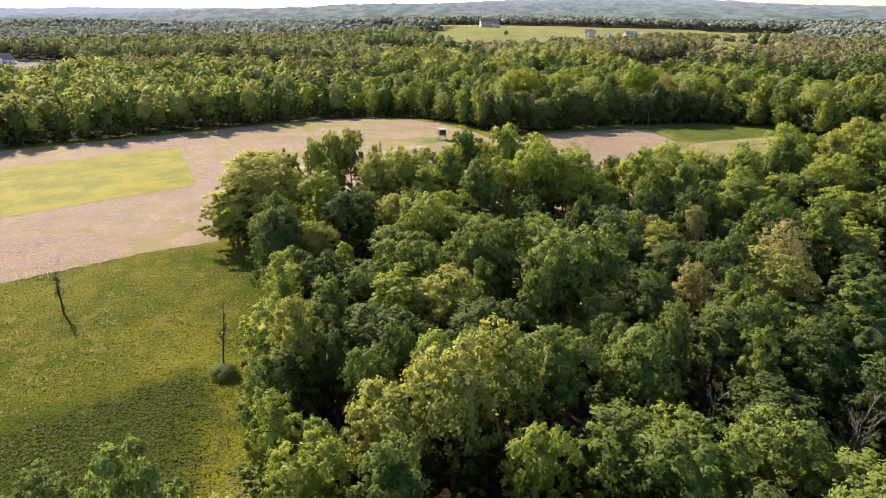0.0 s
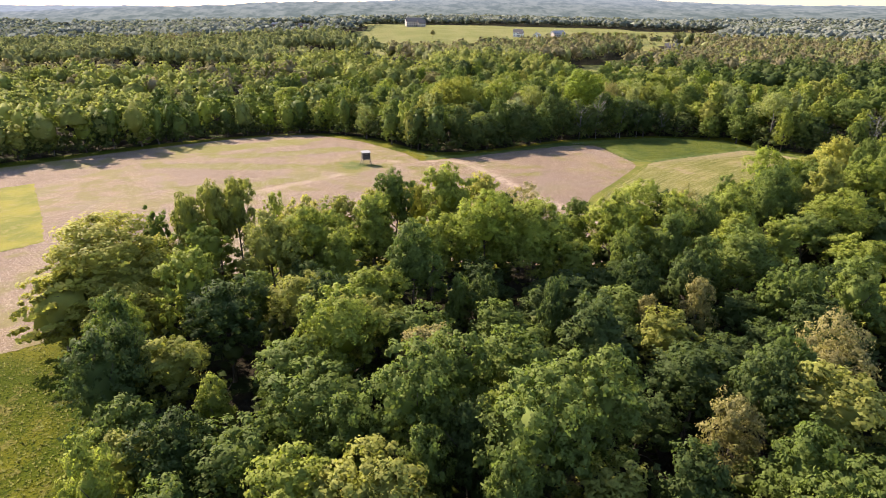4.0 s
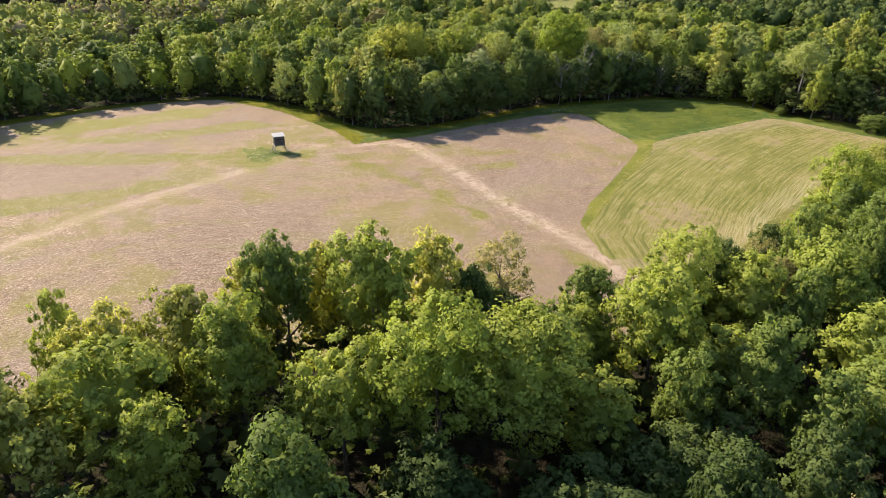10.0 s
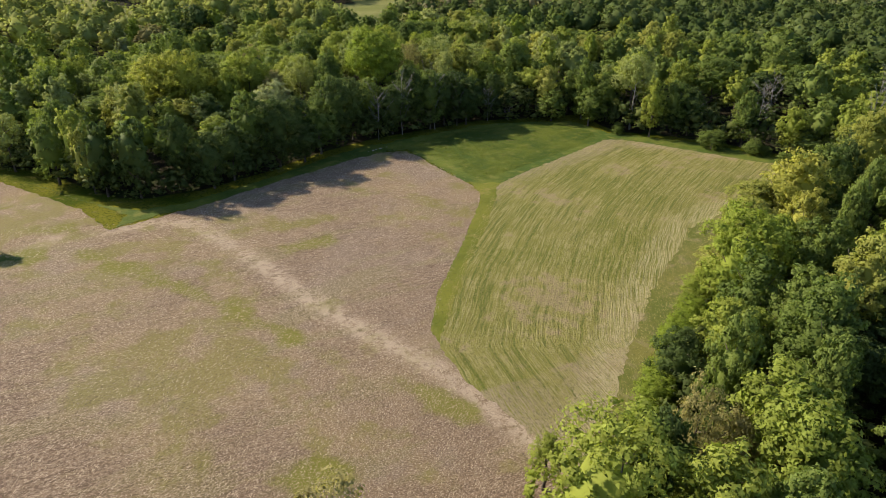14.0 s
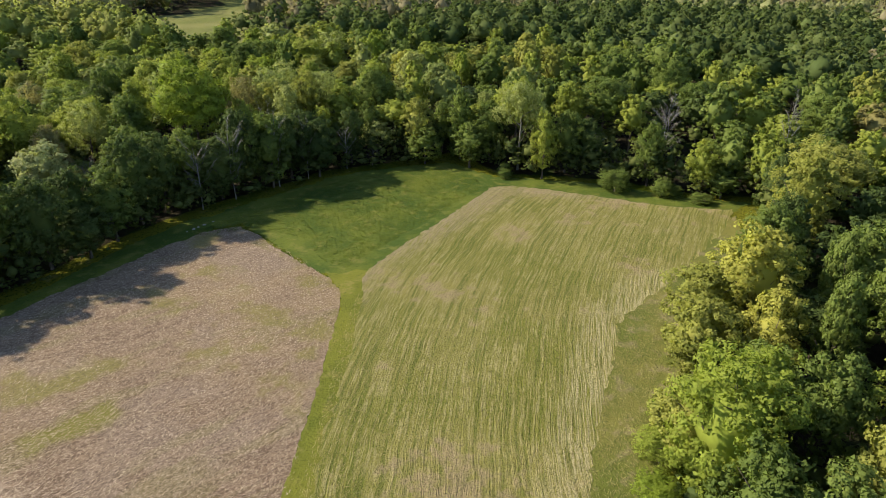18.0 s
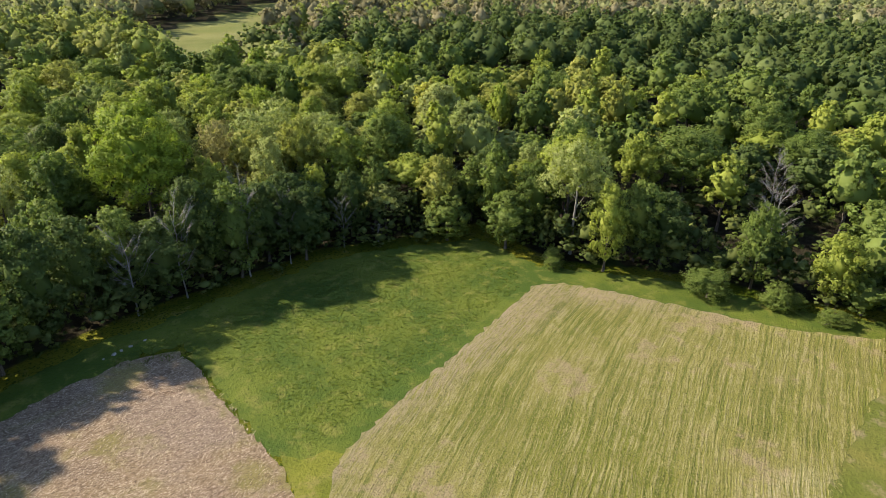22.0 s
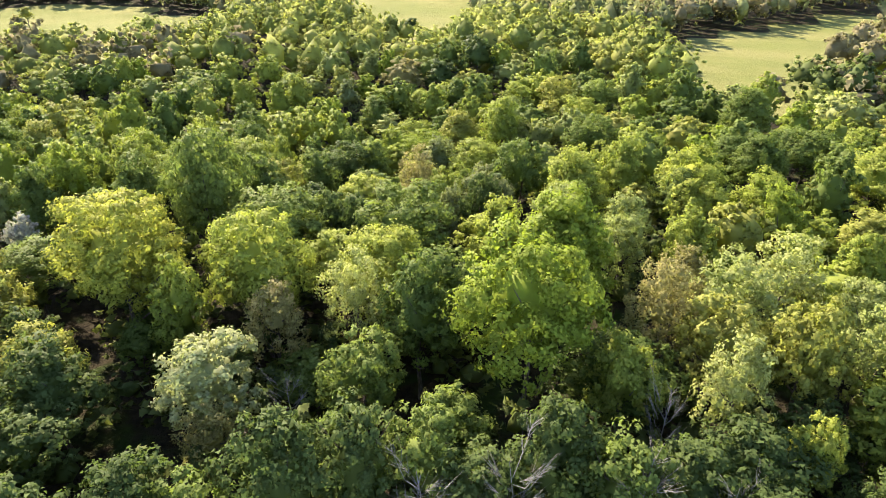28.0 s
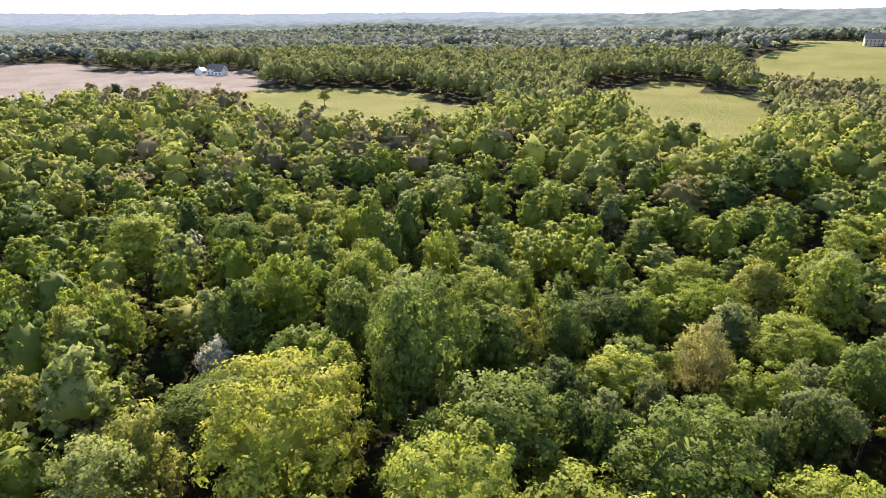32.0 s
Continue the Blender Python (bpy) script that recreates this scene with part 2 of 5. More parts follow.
def make_stubble():
    """Cut stalks in rows, straw between them, weeds in drifts."""
    m, t = material("harvested_stubble")
    p = place(t)
    along = turned(t, p, radians(-39), (0.35, 3.0, 1.0))
    rows = speckle(t, along, 1.0, 4.0, 0.7)
    fine = speckle(t, turned(t, p, radians(-39), (4.6, 10.0, 1.0)), 1.0, 4.0, 0.85)
    wide = speckle(t, p, 0.035, 4.0, 0.6, 0.5)
    patch = speckle(t, p, 0.16, 4.0, 0.65)
    c = mixed(t, ramp(t, rows, 0.36, 0.66), (0.136, 0.090, 0.058), (0.222, 0.154, 0.100))
    c = mixed(t, ramp(t, wide, 0.40, 0.64), c, (0.236, 0.168, 0.092))
    c = mixed(t, calc(t, "MULTIPLY", ramp(t, speckle(t, p, 0.07, 4.0, 0.65, 0.3), 0.52, 0.62), 0.45), c, (0.210, 0.158, 0.122))
    c = mixed(t, calc(t, "MULTIPLY", ramp(t, speckle(t, turned(t, p, radians(-39), (0.05, 0.22, 1.0)), 1.0, 4.0, 0.65), 0.52, 0.62), 0.40), c, (0.165, 0.148, 0.050))
    c = mixed(t, calc(t, "MULTIPLY", ramp(t, fine, 0.48, 0.39), 0.9), c, (0.078, 0.053, 0.037))
    c = mixed(t, ramp(t, fine, 0.54, 0.60), c, (0.480, 0.380, 0.290))
    loose = calc(t, "MULTIPLY_ADD", patch, 1.0, calc(t, "MULTIPLY", fine, 0.9))
    worn = calc(t, "ADD", attribute(t, "lane"), calc(t, "MULTIPLY", loose, -2.2))
    rut = speckle(t, p, 0.9, 4.0, 0.7)
    worn = calc(t, "MULTIPLY", ramp(t, worn, 0.5, -2.2), ramp(t, calc(t, "ADD", calc(t, "MULTIPLY", rut, 0.7), calc(t, "MULTIPLY", fine, 0.4)), 0.44, 0.60))
    c = mixed(t, calc(t, "MULTIPLY", worn, 0.75), c, (0.450, 0.355, 0.262))
    tram = ramp(t, calc(t, "ADD", attribute(t, "tram"), calc(t, "MULTIPLY", loose, -2.6)), -0.1, -1.8)
    c = mixed(t, calc(t, "MULTIPLY", tram, 0.36), c, (0.450, 0.355, 0.262))
    weeds = calc(t, "MULTIPLY", ramp(t, calc(t, "ADD", calc(t, "MULTIPLY", wide, 0.55), calc(t, "MULTIPLY", patch, 0.45)), 0.495, 0.575), ramp(t, fine, 0.30, 0.60))
    c = mixed(t, calc(t, "MULTIPLY", weeds, 0.70), c, (0.165, 0.156, 0.026))
    shoots = calc(t, "ADD", calc(t, "MULTIPLY", attribute(t, "weed"), 0.85), calc(t, "MULTIPLY_ADD", loose, 6.0, -5.0))
    shoots = calc(t, "MULTIPLY", ramp(t, shoots, -0.2, 1.1), ramp(t, fine, 0.66, 0.50))
    c = mixed(t, calc(t, "MULTIPLY", shoots, 0.85), c, (0.140, 0.136, 0.016))
    height = calc(t, "ADD", calc(t, "MULTIPLY", rows, 0.25), calc(t, "MULTIPLY", fine, 0.6))
    finish(t, c, 0.9, height, 0.8, 0.16)
    return m


def make_hay():
    """Mown grass in swaths that follow the field's edge."""
    m, t = material("mown_hay")
    p = place(t)
    join = t.nodes.new("ShaderNodeCombineXYZ")
    wob = speckle(t, p, 0.10, 3.0)
    link(t, calc(t, "MULTIPLY_ADD", wob, 1.2, attribute(t, "lane")), join.inputs[0])
    link(t, attribute(t, "along"), join.inputs[1])
    streak = speckle(t, turned(t, join.outputs[0], 0.0, (2.4, 0.06, 1.0)), 1.0, 3.0, 0.65)
    line = speckle(t, turned(t, join.outputs[0], 0.0, (8.0, 0.18, 1.0)), 1.0, 3.0, 0.65)
    fray = speckle(t, turned(t, join.outputs[0], 0.0, (5.5, 0.9, 1.0)), 1.0, 3.0, 0.7)
    fine = speckle(t, p, 4.5, 4.0, 0.8)
    mid = speckle(t, p, 0.5, 4.0, 0.65)
    wide = speckle(t, p, 0.05, 4.0, 0.6, 0.4)
    c = mixed(t, ramp(t, wide, 0.38, 0.62), (0.180, 0.182, 0.030), (0.262, 0.236, 0.066))
    c = mixed(t, calc(t, "MULTIPLY", ramp(t, streak, 0.50, 0.38), 0.65), c, (0.098, 0.118, 0.016))
    swath = calc(t, "ADD", calc(t, "MULTIPLY", streak, 0.50), calc(t, "MULTIPLY", line, 0.60))
    straw = calc(t, "MULTIPLY", ramp(t, swath, 0.53, 0.62), ramp(t, calc(t, "ADD", calc(t, "MULTIPLY", fray, 0.6), calc(t, "MULTIPLY", mid, 0.4)), 0.40, 0.56))
    c = mixed(t, calc(t, "MULTIPLY", straw, 0.66), c, (0.430, 0.365, 0.180))
    c = mixed(t, calc(t, "MULTIPLY", ramp(t, calc(t, "ADD", calc(t, "MULTIPLY", wide, 0.6), calc(t, "MULTIPLY", mid, 0.4)), 0.53, 0.60), 0.70), c, (0.330, 0.245, 0.150))
    bare = calc(t, "ADD", attribute(t, "inner"), calc(t, "MULTIPLY", mid, -9.0))
    bare = calc(t, "MULTIPLY", ramp(t, bare, 4.0, -3.0), ramp(t, calc(t, "ADD", calc(t, "MULTIPLY", fray, 0.5), calc(t, "MULTIPLY", line, 0.5)), 0.40, 0.54))
    c = mixed(t, calc(t, "MULTIPLY", bare, 0.85), c, (0.330, 0.255, 0.165))
    rim = calc(t, "ADD", attribute(t, "swath"), calc(t, "MULTIPLY", mid, -1.5))
    rim = calc(t, "MULTIPLY", ramp(t, rim, 4.6, 2.0), ramp(t, line, 0.42, 0.58))
    c = mixed(t, calc(t, "MULTIPLY", rim, 0.75), c, (0.480, 0.410, 0.235))
    c = mixed(t, calc(t, "MULTIPLY", ramp(t, fine, 0.52, 0.60), 0.55), c, (0.050, 0.062, 0.011))
    height = calc(t, "ADD", calc(t, "MULTIPLY", swath, 0.9), calc(t, "MULTIPLY", fine, 0.7))
    finish(t, c, 0.9, height, 1.0, 0.4)
    return m


def make_grassland(name, a, b, dry):
    m, t = material(name)
    p = place(t)
    mid = speckle(t, p, 0.5, 4.0, 0.65)
    fine = speckle(t, p, 3.0, 4.0, 0.7)
    c = mixed(t, ramp(t, speckle(t, p, 0.11, 4.0), 0.36, 0.64), a, b)
    c = mixed(t, calc(t, "MULTIPLY", ramp(t, mid, 0.50, 0.70), 0.7), c, dry)
    c = mixed(t, calc(t, "MULTIPLY", ramp(t, fine, 0.52, 0.72), 0.7), c, (a[0] * 0.5, a[1] * 0.55, a[2] * 0.6))
    finish(t, c, 0.9, calc(t, "ADD", mid, fine), 0.9, 0.2)
    return m


def make_plain(name, a, b, rough=0.7, scale=3.0, metal=0.0):
    m, t = material(name)
    p = t.nodes.new("ShaderNodeTexCoord").outputs["Object"]
    n = speckle(t, p, scale, 5.0, 0.7)
    finish(t, mixed(t, ramp(t, n, 0.3, 0.7), a, b), rough, n, 0.3, 0.02, 0.3, metal)
    return m


GROUND, STUBBLE, HAY = make_ground(), make_stubble(), make_hay()
PLOT = make_grassland("yellow_green_plot", (0.140, 0.148, 0.010), (0.218, 0.200, 0.015), (0.250, 0.205, 0.055))
STRIP = make_grassland("unmown_strip_grass", (0.098, 0.114, 0.011), (0.150, 0.152, 0.018), (0.215, 0.180, 0.052))
LUSH = make_grassland("lush_grass", (0.050, 0.082, 0.009), (0.104, 0.126, 0.015), (0.165, 0.158, 0.034))
WEEDS = make_grassland("weedy_strip_grass", (0.105, 0.120, 0.020), (0.165, 0.152, 0.036), (0.245, 0.190, 0.110))


# ---- the plan ----
OPEN = [(-330, -90), (-330, 60), (-210, 135), (-133, 189), (-93, 216), (-64, 239), (-42, 257), (-19, 263), (0, 242), (14, 218), (20, 214), (29, 214),
        (35, 215.5), (44, 219), (55, 225), (66, 229), (78, 231), (88, 231.5), (93, 233.5), (103, 230.5), (111, 228.5), (118, 228), (116.5, 219), (118, 212.5), (126, 204.5), (132, 197),
        (135.5, 188), (144, 178),
        (130, 170), (110, 164), (92, 157), (76, 148), (61, 140), (47, 132), (37, 129), (29, 135), (18, 130.5), (9, 134.5), (0, 133), (-16, 127), (-30, 122), (-40, 110),
        (-30, 96), (-24, 80), (-22, 68), (-20, 56), (-17, 42), (-16, 0), (-16, -90)]
PASTURES = [
    [(104, 440), (132, 505), (222, 605), (275, 600), (240, 545), (182, 462), (150, 400), (128, 362), (112, 368)],
    [(-70, 612), (-28, 625), (36, 570), (34, 500), (40, 420), (14, 425), (-30, 500)],
    [(-300, 516), (-229, 560), (-192, 572), (-86, 514), (-50, 420), (-95, 380), (-230, 420)],
    [(-90, 649), (-52, 710), (26, 618), (22, 500), (-24, 480), (-66, 560)],
    [(-35, 805), (20, 640), (78, 640), (170, 700), (300, 720), (430, 820), (560, 970), (276, 1080), (70, 1210)],
    [(225, 560), (290, 560), (340, 700), (290, 720)],
    [(-440, 1000), (-330, 1050), (-280, 960), (-350, 860)],
    [(-170, 1050), (0, 1120), (40, 1040), (-120, 940)],
]
FARMS = [(-384, 578), (-160, 1180), (-88, 985), (64, 965), (196, 842), (240, 862), (317, 700), (-550, 1316), (-460, 1480), (-236, 1150), (-828, 905), (-650, 843), (-1226, 885)]
TILLED = [[(-620, 480), (-625, 590), (-490, 545), (-400, 590), (-350, 600), (-287, 530), (-215, 400), (-190, 325), (-420, 290)],
          [(-230, 400), (-190, 420), (-190, 380), (-225, 375)]]


def gap_to(poly, x, y):
    """Distance to a closed outline, less than 0 inside."""
    x, y = np.asarray(x, float), np.asarray(y, float)
    best, inside = np.full(x.shape, 1e9), np.zeros(x.shape, bool)
    for (ax, ay), (bx, by) in zip(poly, poly[1:] + poly[:1]):
        ex, ey = bx - ax, by - ay
        k = np.clip(((x - ax) * ex + (y - ay) * ey) / (ex * ex + ey * ey), 0, 1)
        best = np.minimum(best, np.hypot(x - ax - k * ex, y - ay - k * ey))
        if ay != by:
            inside ^= ((ay > y) != (by > y)) & (x < (y - ay) / (by - ay) * ex + ax)
    return np.where(inside, -best, best)


def along_line(line, x, y):
    """Distance to an open line."""
    x, y = np.asarray(x, float), np.asarray(y, float)
    best = np.full(x.shape, 1e9)
    for (ax, ay), (bx, by) in zip(line, line[1:]):
        ex, ey = bx - ax, by - ay
        k = np.clip(((x - ax) * ex + (y - ay) * ey) / (ex * ex + ey * ey), 0, 1)
        best = np.minimum(best, np.hypot(x - ax - k * ex, y - ay - k * ey))
    return best


def run_of(line, x, y):
    """How far along an open line the nearest point lies."""
    best, run, total = np.full(x.shape, 1e9), np.zeros(x.shape), 0.0
    for (ax, ay), (bx, by) in zip(line, line[1:]):
        ex, ey = bx - ax, by - ay
        n = math.hypot(ex, ey)
        k = ((x - ax) * ex + (y - ay) * ey) / (n * n)
        kk = np.clip(k, 0, 1)
        d = np.hypot(x - ax - kk * ex, y - ay - kk * ey)
        run = np.where(d < best, total + k * n, run)
        best = np.minimum(best, d)
        total += n
    return run


def smooth(v, low, high):
    k = np.clip((v - low) / (high - low), 0, 1)
    return k * k * (3 - 2 * k)


def bell(x, y, cx, cy, sx, sy):
    return np.exp(-(((x - cx) / sx) ** 2 + ((y - cy) / sy) ** 2))


def terrain(x, y):
    """Ground height: level fields, a wooded dip behind them, low hills and far ridges."""
    x, y = np.asarray(x, float), np.asarray(y, float)
    away = np.hypot(x - 30, y - 130)
    z = 0.4 + 0.25 * np.sin(x / 31.0) * np.cos(y / 37.0)
    z = z - 8.0 * bell(x, y, 20, 335, 75, 60) - 4.0 * bell(x, y, -60, 300, 60, 40) - 4.0 * bell(x, y, 75, 60, 45, 60)
    z = z - 8.5 * smooth(away, 260, 480)
    roll = np.sin(x / 170.0 + 1.1) * np.cos(y / 210.0) + 0.6 * np.sin(x / 83.0 + y / 120.0)
    z = z + roll * 3.0 * smooth(away, 420, 900)
    z = z + 14.0 * bell(x, y, 150, 1000, 330, 260) + 6.0 * bell(x, y, -30, 1000, 250, 200)
    z = z + 52.0 * bell(x, y, 500, 2250, 950, 600) + 26.0 * bell(x, y, 1500, 1500, 700, 600) + 14.0 * bell(x, y, -900, 1900, 500, 300)
    z = z + 10.0 * bell(x, y, -700, 1300, 300, 160) + 12.0 * bell(x, y, -150, 1900, 400, 250)
    z = z + (14.0 + 5.0 * np.sin(np.arctan2(x, y) * 9.0)) * smooth(away, 2600, 4300)
    return z


def level(x, y):
    return float(terrain(np.array([x]), np.array([y]))[0])


def mesh_from(name, verts, faces, mat, attributes=(), shade_smooth=False, normals=None):
    me = bpy.data.meshes.new(name)
    verts, faces = np.asarray(verts, np.float32), np.asarray(faces, np.int32)
    n, k = faces.shape
    me.vertices.add(len(verts))
    me.vertices.foreach_set("co", verts.ravel())
    me.loops.add(n * k)
    me.loops.foreach_set("vertex_index", faces.ravel())
    me.polygons.add(n)
    me.polygons.foreach_set("loop_start", np.arange(0, n * k, k, dtype=np.int32))
    me.polygons.foreach_set("loop_total", np.full(n, k, np.int32))
    if shade_smooth:
        me.polygons.foreach_set("use_smooth", np.ones(n, bool))
    for key, values in attributes:
        me.attributes.new(key, "FLOAT", "POINT").data.foreach_set("value", np.asarray(values, np.float32))
    me.update(calc_edges=True)
    me.validate()
    if normals is not None:
        me.attributes.new("custom_normal", "FLOAT_VECTOR", "POINT").data.foreach_set("vector", np.asarray(normals, np.float32).ravel())
    me.materials.append(mat)
    return me


def part(name, data, mat, parent=None, label=""):
    """One mesh object under a thing; data is a bmesh or a mesh."""
    if isinstance(data, bmesh.types.BMesh):
        me = bpy.data.meshes.new(name)
        data.to_mesh(me)
        data.free()
        me.materials.append(mat)
        data = me
    ob = new(name, data)
    ob.parent = parent
    return tagged(ob, label)


# ---- ground ----
def spaced(low, high, step, out_low, out_high, grow=1.13):
    mid = list(np.arange(low, high + step / 2, step))
    s, v, right = step, high, []
    while v < out_high:
        s = min(s * grow, 90)
        v += s
        right.append(v)
    s, v, left = step, low, []
    while v > out_low:
        s = min(s * grow, 90)
        v -= s
        left.append(v)
    return np.array(left[::-1] + mid + right)


gx, gy = spaced(-150, 170, 2.0, -4900, 4900), spaced(-30, 280, 2.0, -2500, 4900)
GX, GY = np.meshgrid(gx, gy)
GZ = terrain(GX, GY)
pasture, tilled = np.zeros(GX.shape), np.zeros(GX.shape)
for outline in PASTURES:
    pasture = np.maximum(pasture, smooth(-gap_to(outline, GX, GY), -4, 4))
for outline in TILLED:
    tilled = np.maximum(tilled, smooth(-gap_to(outline, GX, GY), -4, 4))
# where the painted shade lies on the near meadow
meadow_shade = smooth(-gap_to([(-58, 47), (-46, 53), (-37, 60), (-29, 66), (-26, 60), (-24, 50), (-20, 38), (-16, 0), (-16, -90), (-120, -90), (-120, 30), (-70, 42)], GX, GY), -6.0, 5.0)
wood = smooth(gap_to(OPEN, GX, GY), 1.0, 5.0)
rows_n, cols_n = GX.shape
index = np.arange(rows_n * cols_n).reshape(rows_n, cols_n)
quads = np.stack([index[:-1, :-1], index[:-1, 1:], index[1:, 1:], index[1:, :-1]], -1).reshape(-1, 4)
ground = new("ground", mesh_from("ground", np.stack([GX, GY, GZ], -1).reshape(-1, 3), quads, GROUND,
             (("wood", wood.ravel()), ("pasture", pasture.ravel()), ("tilled", tilled.ravel()), ("meadow_shade", meadow_shade.ravel())), True))
tagged(ground, "grassy meadow and leaf-strewn wood floor, rolling to hills", "ground", kind="structure")


def wobbled(outline, step, amount, seed):
    """An outline cut into short runs that wander a little."""
    r = random.Random(seed)
    out = []
    for (ax, ay), (bx, by) in zip(outline, outline[1:] + outline[:1]):
        n = max(1, round(math.hypot(bx - ax, by - ay) / step))
        for i in range(n):
            k = i / n
            out.append((ax + (bx - ax) * k + r.uniform(-amount, amount), ay + (by - ay) * k + r.uniform(-amount, amount)))
    return out


def field(name, outline, mat, lift, label, category, seed, step=1.2, amount=0.35, grid=2.5, lanes=None, drifts=None, swath=None, bend=None):
    """A field laid over the ground."""
    from mathutils.geometry import delaunay_2d_cdt
    edge = wobbled(outline, step, amount, seed)
    xs, ys = [p[0] for p in edge], [p[1] for p in edge]
    qx, qy = np.meshgrid(np.arange(min(xs), max(xs), grid), np.arange(min(ys), max(ys), grid))
    keep = gap_to(edge, qx, qy) < -0.6 * grid
    pts = [Vector(p) for p in edge] + [Vector((a, b)) for a, b in zip(qx[keep], qy[keep])]
    v, _, f, *_ = delaunay_2d_cdt(pts, [], [list(range(len(edge)))], 1, 1e-4)
    x, y = np.array([a.x for a in v]), np.array([a.y for a in v])
    co = np.stack([x, y, terrain(x, y) + lift], -1)
    extra = (("lane", along_line(lanes, x, y)), ("along", run_of(lanes, x, y))) if lanes else ()
    if bend:
        near_west, near_north = along_line(lanes, x, y), along_line(bend, x, y)
        extra = (("lane", -7.0 * np.log(np.exp(-near_west / 7.0) + np.exp(-near_north / 7.0))), extra[1])
    if swath:
        extra = extra + (("swath", along_line(swath, x, y)), ("inner", -gap_to(edge, x, y) + 0.45 * np.maximum(205 - y, 0) * (y > 150)))
    if drifts:
        extra = extra + (("weed", -np.min([gap_to(d, x, y) for d in drifts], axis=0)), ("tram", np.minimum(along_line(TRAM, x, y), np.abs(along_line(SECOND_TRAM, x, y) - 1.0) * 1.5 + 1.5)))
    return tagged(new(name, mesh_from(name, co, [list(t) for t in f], mat, extra, True)), label, category, kind="structure")


TRACK = [(14, 205.5), (20, 206), (26.2, 204), (31, 192.2), (35, 179.5), (38.5, 169), (42, 161.3), (45.1, 154.9), (47.2, 147.9), (48.6, 141), (51, 136), (54, 131)]
TRAM = [(-52, 152), (-36, 167.4), (-26.9, 177.9), (-19.6, 183.7), (-9.4, 191.5), (-1.2, 197.5), (8, 207)]
SECOND_TRAM = [(8, 199), (15.7, 189.5), (20.5, 181.8), (25.2, 173.5), (32, 166.1), (40, 155)]
DRIFTS = [[(-61.9, 234.7), (-43.1, 237.4), (-25.5, 246.6), (-12.4, 248.0), (-19.8, 236.8), (-40.6, 227.5), (-55.3, 223.0)],
          [(-47.7, 221.9), (-30.6, 222.7), (-8.0, 229.6), (0.7, 222.8), (-6.3, 222.1), (-29.3, 216.5), (-43.8, 216.8)],
          [(-62.6, 212.1), (-37.0, 209.2), (-9.5, 204.5), (-10.3, 200.8), (-34.9, 202.2), (-60.1, 207.0)],
          [(-47.7, 185.0), (-33.2, 187.2), (-17.9, 191.1), (-16.3, 188.7), (-29.2, 181.5), (-42.9, 179.2)],
          [(36.8, 190.4), (44.5, 190.1), (44.8, 187.2), (37.4, 186.7)], [(4.9, 211.3), (9.3, 212.3), (10.2, 209.2), (6.7, 208.5)],
          [(11, 201), (14.2, 196.6), (20.8, 187.9), (29.5, 173.8), (35.9, 161.8), (35, 160.8), (28.3, 172.8), (19.6, 186.4), (13, 195.4)],
          [(41, 156), (43, 154), (46, 148), (44.3, 146), (41.5, 150), (39.3, 154)], [(-24, 130), (-4, 134), (0, 137), (-4, 141), (-14, 137.5)],
          [(6, 139), (16, 134), (24, 132), (30, 133), (29, 138), (20, 139.5), (10, 142)], [(31, 132), (38, 130.5), (42, 134.5), (37, 137.5)],
          [(26, 146.5), (31, 143.5), (33, 144.5), (29, 148)],
          [(-9.5, 208), (-8.5, 203), (-7, 197), (-3, 194.5), (-1, 198), (2, 198.5), (7.5, 199.5), (6, 202.8), (1.5, 205), (-1, 208), (-4, 210)]]
HAY_LINES = [[(44, 128), (45.6, 150), (46.5, 158), (52, 165.5), (58, 173.5), (66, 183), (73.6, 192), (83, 203)], [(62, 191.5), (78.5, 198), (86, 201), (95, 204.5), (113, 211.5), (124, 216)]]
NORTH_EDGE = [(15, 206), (22.5, 208), (30, 210), (43.8, 215.6), (52, 218.3), (59, 221), (65.5, 222.6), (70.3, 221.8), (71.4, 216.5), (72.4, 207), (73.6, 200)]
WEST_EDGE = [(73.4, 195.4), (71.6, 192), (66.8, 186), (60, 177.5), (52.4, 168.8), (47.6, 161.2), (47.5, 157.5), (48.4, 152), (50.5, 142)]
HAY_WEST = [(49.0, 142), (47.0, 152), (46.9, 157.6), (48.7, 160.5), (53.2, 166.2), (58.6, 172.8), (66.6, 182), (74.2, 191.4), (76.3, 194.8), (78.6, 197.6)]
HAY_EAST = [(138.6, 178.8), (130, 175.2), (118, 172.8), (109, 170.6), (101.5, 170), (95.5, 168.8), (92.3, 166.2), (85.5, 162.2), (76.6, 156.6), (64.8, 147.6), (54, 138.2), (50.5, 136.5)]
field("stubble_field", [(-190, 10), (-110, 62), (-69, 90), (-52, 103), (-41, 109), (-36, 119), (-24, 129), (0, 134), (20, 131), (35, 129), (46, 130.5), (53, 135.5)] + WEST_EDGE[::-1] + NORTH_EDGE[::-1] + [
      (11, 217), (-2, 238), (-20, 259), (-30, 259), (-43, 252), (-64, 235), (-93, 212), (-133, 185), (-190, 145)], STUBBLE, 0.04,
      "tan harvested crop field with rows of cut stalks, weedy drifts and a worn track", "field", 1, lanes=TRACK, drifts=DRIFTS, grid=1.5, step=0.7, amount=0.32)
